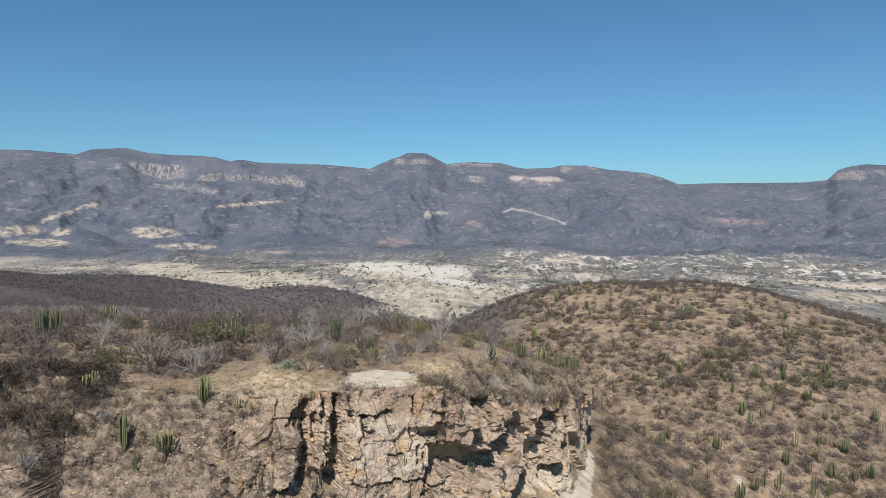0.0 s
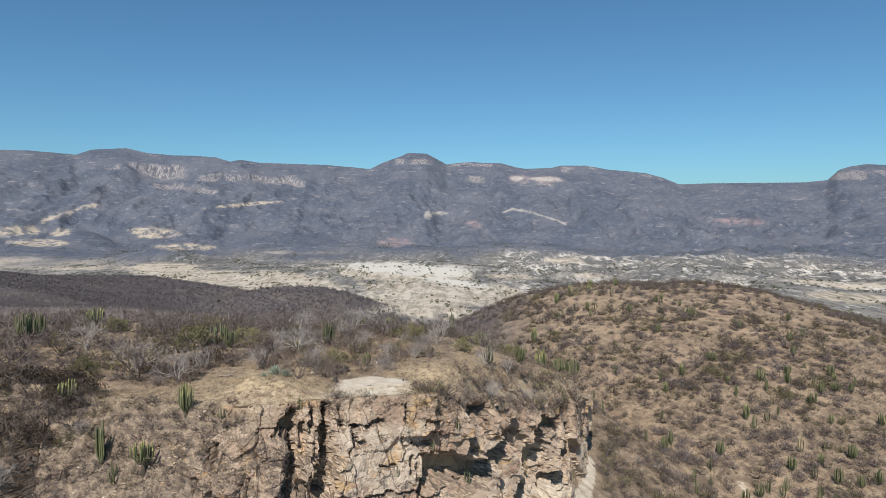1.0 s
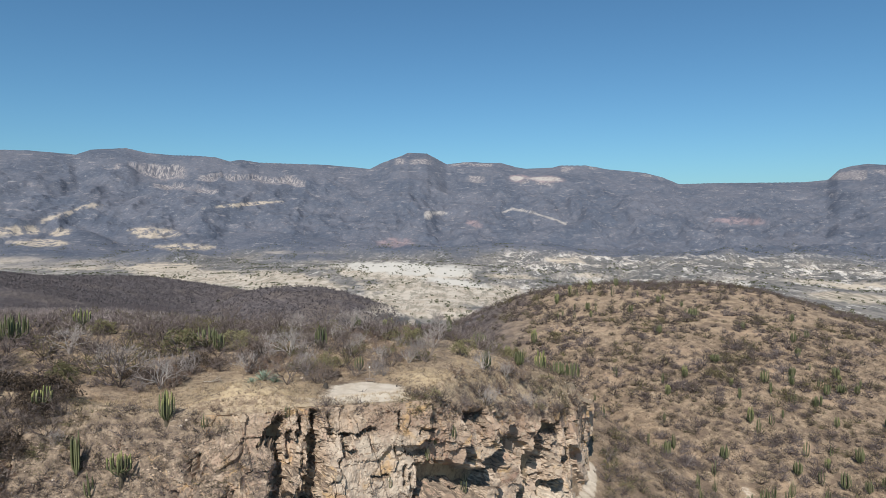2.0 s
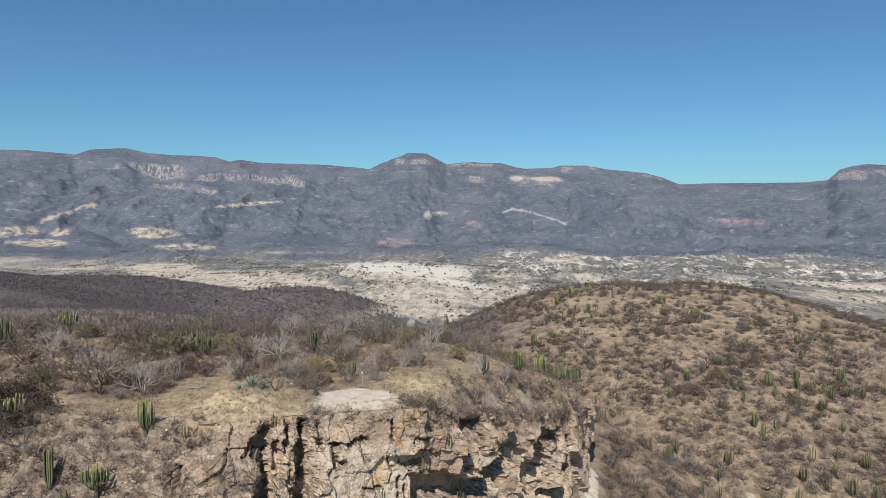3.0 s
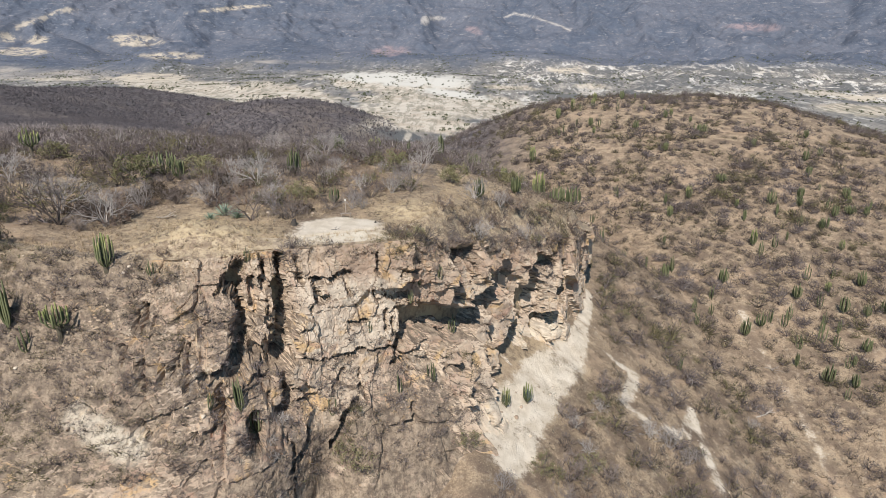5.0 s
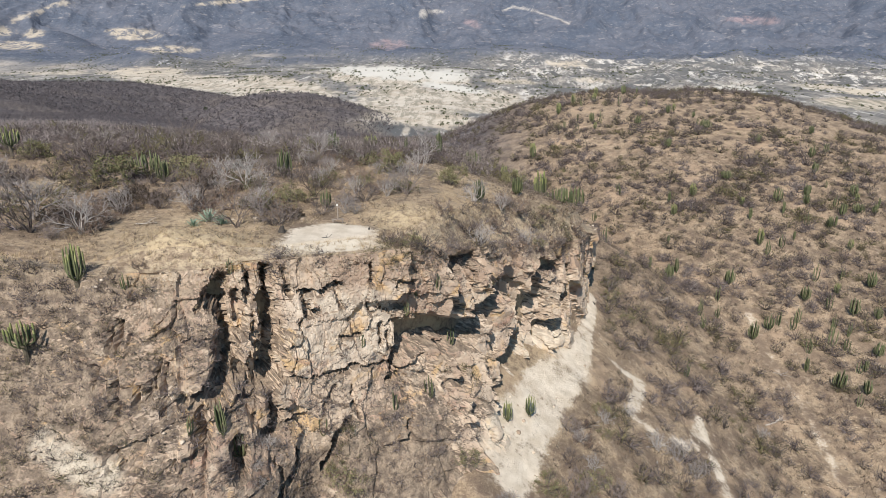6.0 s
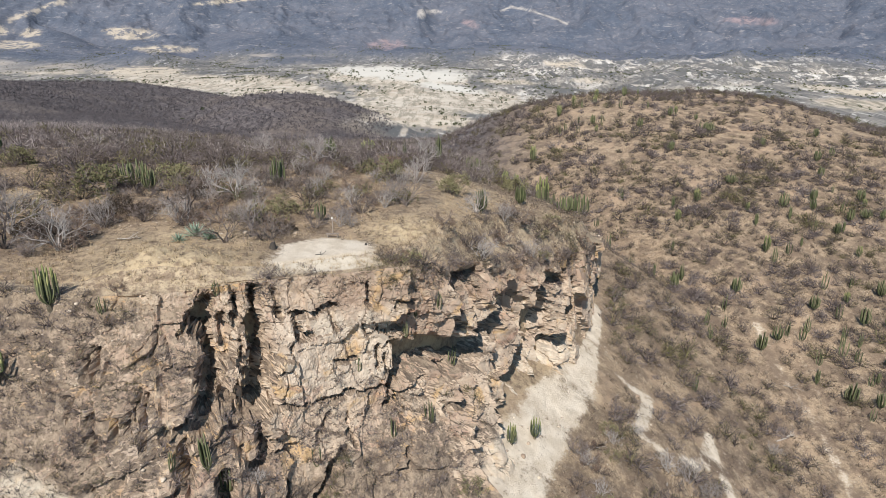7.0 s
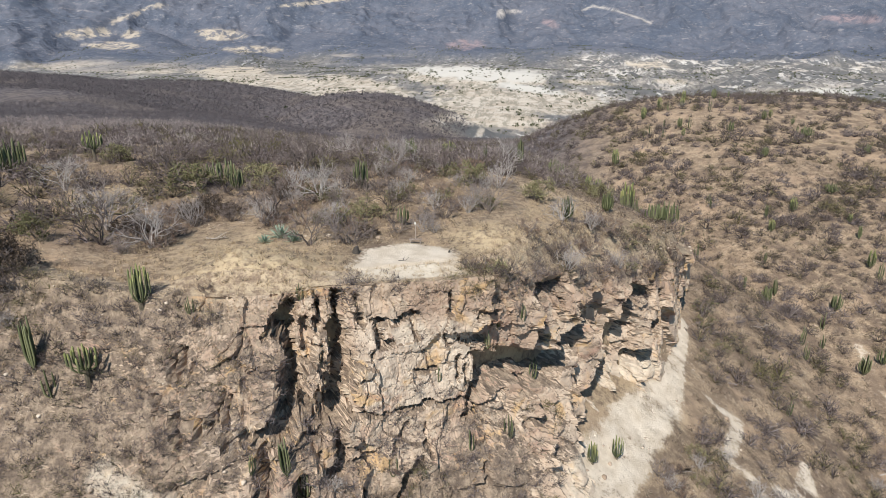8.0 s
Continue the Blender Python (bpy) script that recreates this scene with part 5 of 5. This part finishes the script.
tufts = []
s, d, c = cliff_spots(2600, 20, 66, -3, 11)
tufts.append(c[fbm(s / 3, d / 3, 3, 313) > -0.25])
s, d, c = cliff_spots(1500, 62, 112, -3, 2)
tufts.append(c)
x, y = gc.uniform(-60, 26, 20000), gc.uniform(56, 96, 20000)
k = (behind_rim(x, y) > 1.0) & (fbm(x / 6, y / 6, 3, 315) + 0.9 * np.exp(-((x + 15) / 6) ** 2 - ((y - 63) / 4) ** 2) + 0.9 * np.exp(-((x + 0.6) / 4) ** 2 - ((y - 72) / 5) ** 2) > -0.12)
k &= np.exp(-(((x + 6.4) / 3.9) ** 4) - ((y - 67.6) / 3.1) ** 4) < 0.4
tufts.append(np.stack([x[k], y[k], standing(x[k], y[k])], 1))
x, y = gc.uniform(8, 130, 12000), gc.uniform(66, 230, 12000)
k = ((behind_rim(x, y) < -8) | (y > 125)) & (fbm(x / 9, y / 9, 3, 317) > 0.0) & (bare(x, y) < 0.4)
tufts.append(np.stack([x[k], y[k], land(x[k], y[k])], 1))
tufts = np.concatenate(tufts)
shapes = [tuft_shape(s) for s in (1, 2, 3)]
scatter("dry_grass", [s[0] for s in shapes], [s[1] for s in shapes], tufts - (0, 0, 0.03), gc.uniform(0.14, 0.42, len(tufts)), M_STRAW,
        "straw-coloured dry grass in tufts over the slopes", "grass", g=gc)

stones = []
x, y = gc.uniform(-46, 45, 6000), gc.uniform(55, 118, 6000)
k = (along(x, y, SCREE, 3.2) > 0.5) | (along(x, y, TRAIL, 2.2) * (gc.uniform(size=6000) < 0.5) > 0.4) | ((behind_rim(x, y) > 1) & (fbm(x / 5, y / 5, 3, 319) > 0.32) & (bare(x, y) < 1.0))
stones.append(np.stack([x[k], y[k], standing(x[k], y[k])], 1))
s, d, c = cliff_spots(800, 24, 66, 0, 11)
stones.append(c[fbm(s / 3, d / 3, 3, 321) > 0.1])
stones = np.concatenate(stones)
shapes = [stone_shape(s) for s in (1, 2, 3, 4)]
scatter("loose_stones", [s[0] for s in shapes], [s[1] for s in shapes], stones, gc.uniform(0.03, 0.12, len(stones)) * gc.choice([1, 1, 1, 2.0], len(stones)), M_STONE,
        "pale broken stones strewn over the ground", "stones", g=gc)

# ---------------------------------------------------------------- cacti
CACTI = {
    "clump": cactus("dense candelabra cactus of many upright green columns", 61, 3.4, 15, 0.85, 0.35),
    "tree": cactus("tree-like cactus with a woody trunk and yellow-green crown", 62, 3.0, 14, 1.0, 1.25, 0.075, True),
    "sparse": cactus("slender cactus with a few thin green columns", 63, 2.4, 4, 0.45, 0.0, 0.07),
    "tall": cactus("tall narrow cactus of tightly bundled columns", 64, 4.4, 9, 0.42, 0.3, 0.095),
    "broad": cactus("broad organ-pipe cactus fanning into green columns", 65, 3.0, 20, 1.35, 0.6, 0.09),
    "pale": cactus("bundled cactus with yellow-green column tops", 66, 3.0, 14, 0.62, 0.25, 0.058, True),
}
HEIGHT = {"clump": 3.4, "tree": 3.0, "sparse": 2.4, "tall": 4.4, "broad": 3.0, "pale": 3.0}
gk = np.random.default_rng(67)
# on open ground: x, y, kind, height
for x, y, kind, tall in [(75, 156.7, "clump", 4.4), (83.2, 160.2, "clump", 3.6), (68.4, 167.6, "broad", 3.4), (94, 180.2, "clump", 3.6), (75.4, 201.1, "broad", 4.0), (90.8, 172.1, "clump", 3.4),
                         (93.5, 160, "clump", 4.0), (86.6, 151.6, "clump", 3.4), (90.3, 152.6, "broad", 3.2), (77.1, 147.6, "sparse", 3.2), (81, 146.1, "clump", 3.0), (70, 217.4, "clump", 3.2),
                         (60.6, 187.9, "clump", 3.0), (99.3, 183.6, "clump", 3.0), (18.6, 123.5, "pale", 5.2), (11.2, 93.8, "clump", 2.6), (21.5, 134, "broad", 3.0), (20.4, 105.6, "broad", 3.2),
                         (17.4, 98.5, "broad", 2.6), (31, 128, "sparse", 3.6), (61.1, 187.9, "clump", 3.0), (36, 131, "sparse", 3.0), (17.4, 150, "pale", 3.0), (27.9, 200, "pale", 4.4),
                         (6.2, 84, "clump", 2.3), (-54, 89.5, "broad", 4.2), (-50.8, 100, "tree", 3.4), (-28.2, 86.2, "broad", 3.4), (-26.0, 84.6, "clump", 2.8), (-14.3, 87.8, "clump", 2.9),
                         (-7.9, 75.5, "clump", 1.9), (49.7, 122.5, "sparse", 3.2), (43.7, 113.1, "sparse", 2.8), (52.1, 113.3, "clump", 3.6), (48.2, 118.1, "sparse", 2.6), (35.6, 97.2, "sparse", 2.6),
                         (64.7, 122.4, "clump", 3.6), (59.5, 115.7, "sparse", 3.4), (67.7, 120.2, "sparse", 3.2), (78, 125.9, "clump", 4.0), (60.4, 102.8, "clump", 4.0), (63.8, 101.4, "clump", 3.0),
                         (65, 105.9, "sparse", 2.8), (67.6, 113.8, "sparse", 2.8), (69.7, 109.1, "clump", 3.2), (57.5, 106.6, "tall", 3.4), (59.6, 110.3, "sparse", 2.8), (61.6, 99.5, "sparse", 2.6), (74.5, 117.6, "clump", 3.0),
                         (8.6, 72.6, "pale", 2.2), (11.0, 74.6, "pale", 2.4), (40, 232, "pale", 4.5), (46, 240, "pale", 4.2), (52, 236, "pale", 4.0), (58, 228, "sparse", 3.8), (47, 215, "clump", 3.4), (85, 190, "clump", 3.2), (104, 200, "clump", 3.2)]:
    m = turn(x, y, standing(x, y)[0], tall * (0.85 if x > 30 else 1) / HEIGHT[kind], gk, 3)
    place_copy(CACTI[kind], m)
# the many smaller ones of the slope below the hill and of its brow
for n, x0, x1, y0, y1 in ((46, 42, 98, 92, 165), (16, 36, 78, 205, 255), (12, 22, 44, 120, 175)):
    for x, y in zip(gk.uniform(x0, x1, n), gk.uniform(y0, y1, n)):
        if bare(np.array([x]), np.array([y]))[0] > 0.3 or x > 0.72 * y:
            continue
        kind = ("sparse", "clump", "pale", "sparse", "tall")[gk.integers(0, 5)]
        place_copy(CACTI[kind], turn(x, y, float(land(np.array([x]), np.array([y]))[0]), gk.uniform(2.0, 3.4) / HEIGHT[kind], gk, 3))
# on the rock: along the rim, below it, kind, height
for s, d, kind, tall in [(48.5, 4.5, "tall", 3.6), (54.2, 0.6, "pale", 2.9), (52.0, 4.9, "tree", 2.7), (50.0, 5.6, "sparse", 2.0), (57.3, 0.9, "sparse", 1.3), (63.0, 13.3, "clump", 3.0), (62.2, 10.2, "tall", 3.0),
                         (60.8, 9.4, "sparse", 1.5), (78.2, 4.2, "clump", 1.2), (80.0, 3.4, "sparse", 1.4), (76.8, 5.4, "sparse", 1.3), (83.3, 9.2, "sparse", 1.8), (78.2, 12.8, "sparse", 1.9), (75.2, 13.2, "sparse", 1.7), (44.0, 1.0, "tree", 2.6),
                         (63.9, 0.4, "sparse", 1.1), (69.0, 13.5, "sparse", 1.8), (73.0, 7.6, "sparse", 1.2), (41, 6.0, "sparse", 1.8)]:
    p = on_cliff(s, d)
    place_copy(CACTI[kind], turn(p.x, p.y, p.z - 0.1, tall / HEIGHT[kind], gk, 3))

AGAVE = agave("blue-green agave rosette with stiff pointed leaves", 71, 1.0)
for x, y, size in [(-16.9, 71.0, 1.25), (-15.6, 70.2, 0.9), (-17.8, 69.8, 0.8)]:
    plant(AGAVE, x, y, size)

# the plants that the copies were made from stand in the woods behind the plateau
for k, ob in enumerate([*KINDS, *TREES, *CACTI.values(), AGAVE]):
    x, y = -64 + 5.5 * k, 122 + 3 * (k % 3)
    ob.matrix_basis = pose(x, y, float(standing(x, y)[0]))


# ---------------------------------------------------------------- small things on and round the platform
M_OLDWOOD = mottled("grey_weathered_wood", (0.16, 0.125, 0.10), (0.30, 0.25, 0.21), 4.0)
M_DEADWOOD = mottled("bleached_wood", (0.25, 0.215, 0.185), (0.40, 0.355, 0.31), 4.0)
M_DARK = mottled("charred_wood", (0.022, 0.020, 0.019), (0.06, 0.052, 0.046), 6.0)
M_WHITE = mottled("chalky_paint", (0.62, 0.60, 0.56), (0.78, 0.76, 0.72), 9.0)


def box_mesh(name, size, at, mat, bevel=0.012):
    bm = bmesh.new()
    bmesh.ops.create_cube(bm, size=1, matrix=Matrix.Translation(at) @ Matrix.Diagonal((*size, 1)))
    bmesh.ops.bevel(bm, geom=bm.edges[:], offset=bevel, segments=2, affect="EDGES")
    me = bpy.data.meshes.new(name)
    bm.to_mesh(me)
    bm.free()
    me.materials.append(mat)
    return me


def marker_post(x, y):
    thing = tagged(new("post"), "thin weathered wooden post with a small white top", "post")
    w = Wood(81)
    w.branch(np.array([0, 0, -0.2]), np.array([0.02, 0, 0.7]), 0.05, 0.045, 7)
    w.branch(np.array([0.02, 0, 0.7]), np.array([0.0, 0.02, 1.35]), 0.045, 0.04, 7)
    part("pole", mesh_of("pole", w.v, w.f, M_OLDWOOD), thing)
    part("sign", box_mesh("sign", (0.13, 0.04, 0.17), (0, -0.05, 1.25), M_WHITE), thing, "small chalk-white board")
    thing.matrix_basis = pose(x, y, float(standing(x, y)[0]))


def low_bench(x, y):
    thing = tagged(new("bench"), "low plank bench of weathered wood at the platform edge", "bench")
    part("seat", box_mesh("seat", (1.0, 0.26, 0.07), (0, 0, 0.30), M_OLDWOOD), thing)
    for dx in (-0.38, 0.38):
        part("leg", box_mesh("leg", (0.10, 0.22, 0.32), (dx, 0, 0.12), M_OLDWOOD), thing)
    thing.matrix_basis = pose(x, y, float(standing(x, y)[0]), 0, 0, 6)


def stump(x, y, size, label):
    bm = bmesh.new()
    bmesh.ops.create_cone(bm, cap_ends=True, segments=11, radius1=0.30, radius2=0.17, depth=0.55)
    bmesh.ops.subdivide_edges(bm, edges=bm.edges[:], cuts=1)
    for v in bm.verts:
        v.co *= 1 + 0.30 * noise.noise(v.co * 5)
        v.co.z += 0.24
    me = bpy.data.meshes.new("stump")
    bm.to_mesh(me)
    bm.free()
    me.materials.append(M_DARK)
    ob = tagged(new("stump", me), label, "stump")
    ob.matrix_basis = pose(x, y, float(standing(x, y)[0]) - 0.03, 0, 0, 40) @ Matrix.Diagonal((size, size, size, 1))


def dead_branch(x, y, z, seed, length, mat, label, turn_deg):
    w = Wood(seed)
    w.grow(np.array([0.0, 0, 0.08]), np.array([1.0, 0, 0.03]), length * 0.55, 0.05 * length, 2, 0.45, 1, 0.02)
    v, f = list(w.v), list(w.f)
    n = len(v)
    v += w.tv
    f += [tuple(i + n for i in t) for t in w.tf]
    v = [(p[0], p[1], max(0.02, 0.5 * p[2])) for p in v]
    ob = tagged(new("dead_branch", mesh_of("dead_branch", v, f, mat)), label, "branch", "fallen dead branches")
    ob.matrix_basis = pose(x, y, z, 0, 0, turn_deg)
    return ob


def boulder(x, y, z, size, seed, label):
    bm = bmesh.new()
    bmesh.ops.create_icosphere(bm, subdivisions=2, radius=1)
    for v in bm.verts:
        k = 1 + 0.30 * noise.noise(v.co * 1.3 + Vector((seed, 0, 0))) + 0.10 * noise.noise(v.co * 4 + Vector((seed, 3, 0)))
        v.co = Vector((v.co.x * k, v.co.y * 0.85 * k, max(v.co.z * 0.7 * k, -0.35)))
    me = bpy.data.meshes.new("boulder")
    bm.to_mesh(me)
    bm.free()
    me.materials.append(M_STONE_ONE)
    ob = tagged(new("boulder", me), label, "rock", "loose boulders")
    ob.matrix_basis = pose(x, y, z + 0.15 * size, 0, 0, seed * 50) @ Matrix.Diagonal((size, size, size, 1))


marker_post(-6.5, 72.6)
low_bench(-6.3, 71.2)
stump(-10.2, 68.0, 1.0, "charred dark tree stump beside the bare platform")
# a small dark stone, built with the stump's shape
stump(-3.5, 69.3, 0.35, "small dark stone on the platform rim")
zp = float(standing(-6.6, 66.9)[0])
dead_branch(-6.9, 66.9, zp, 83, 0.8, M_DARK, "thin dark stick lying on the bare platform", 5)
for x, y, k, long, deg in [(48.0, 111.5, 84, 2.6, 40), (52.5, 106.5, 85, 2.4, -30), (46.5, 95.5, 86, 3.0, 20), (40.5, 100.5, 87, 2.2, 160), (35.5, 113.5, 88, 2.4, 5), (-22.5, 70.0, 89, 1.8, -12), (25.5, 78.0, 90, 2.8, 70), (16.5, 76.5, 91, 2.2, 30)]:
    dead_branch(x, y, float(standing(x, y)[0]), k, long, M_DEADWOOD, "bleached dead branch lying on the dry ground", deg)
for x, y, size, k in [(10.3, 73.6, 0.22, 1), (9.6, 71.8, 0.28, 2), (10.9, 70.4, 0.2, 3), (-13.2, 71.6, 0.22, 4), (-11.0, 71.6, 0.25, 5), (-9.4, 72.2, 0.22, 6), (25.5, 89.8, 0.3, 10)]:
    boulder(x, y, float(standing(x, y)[0]), size, k, "pale angular boulder half sunk in dry earth")
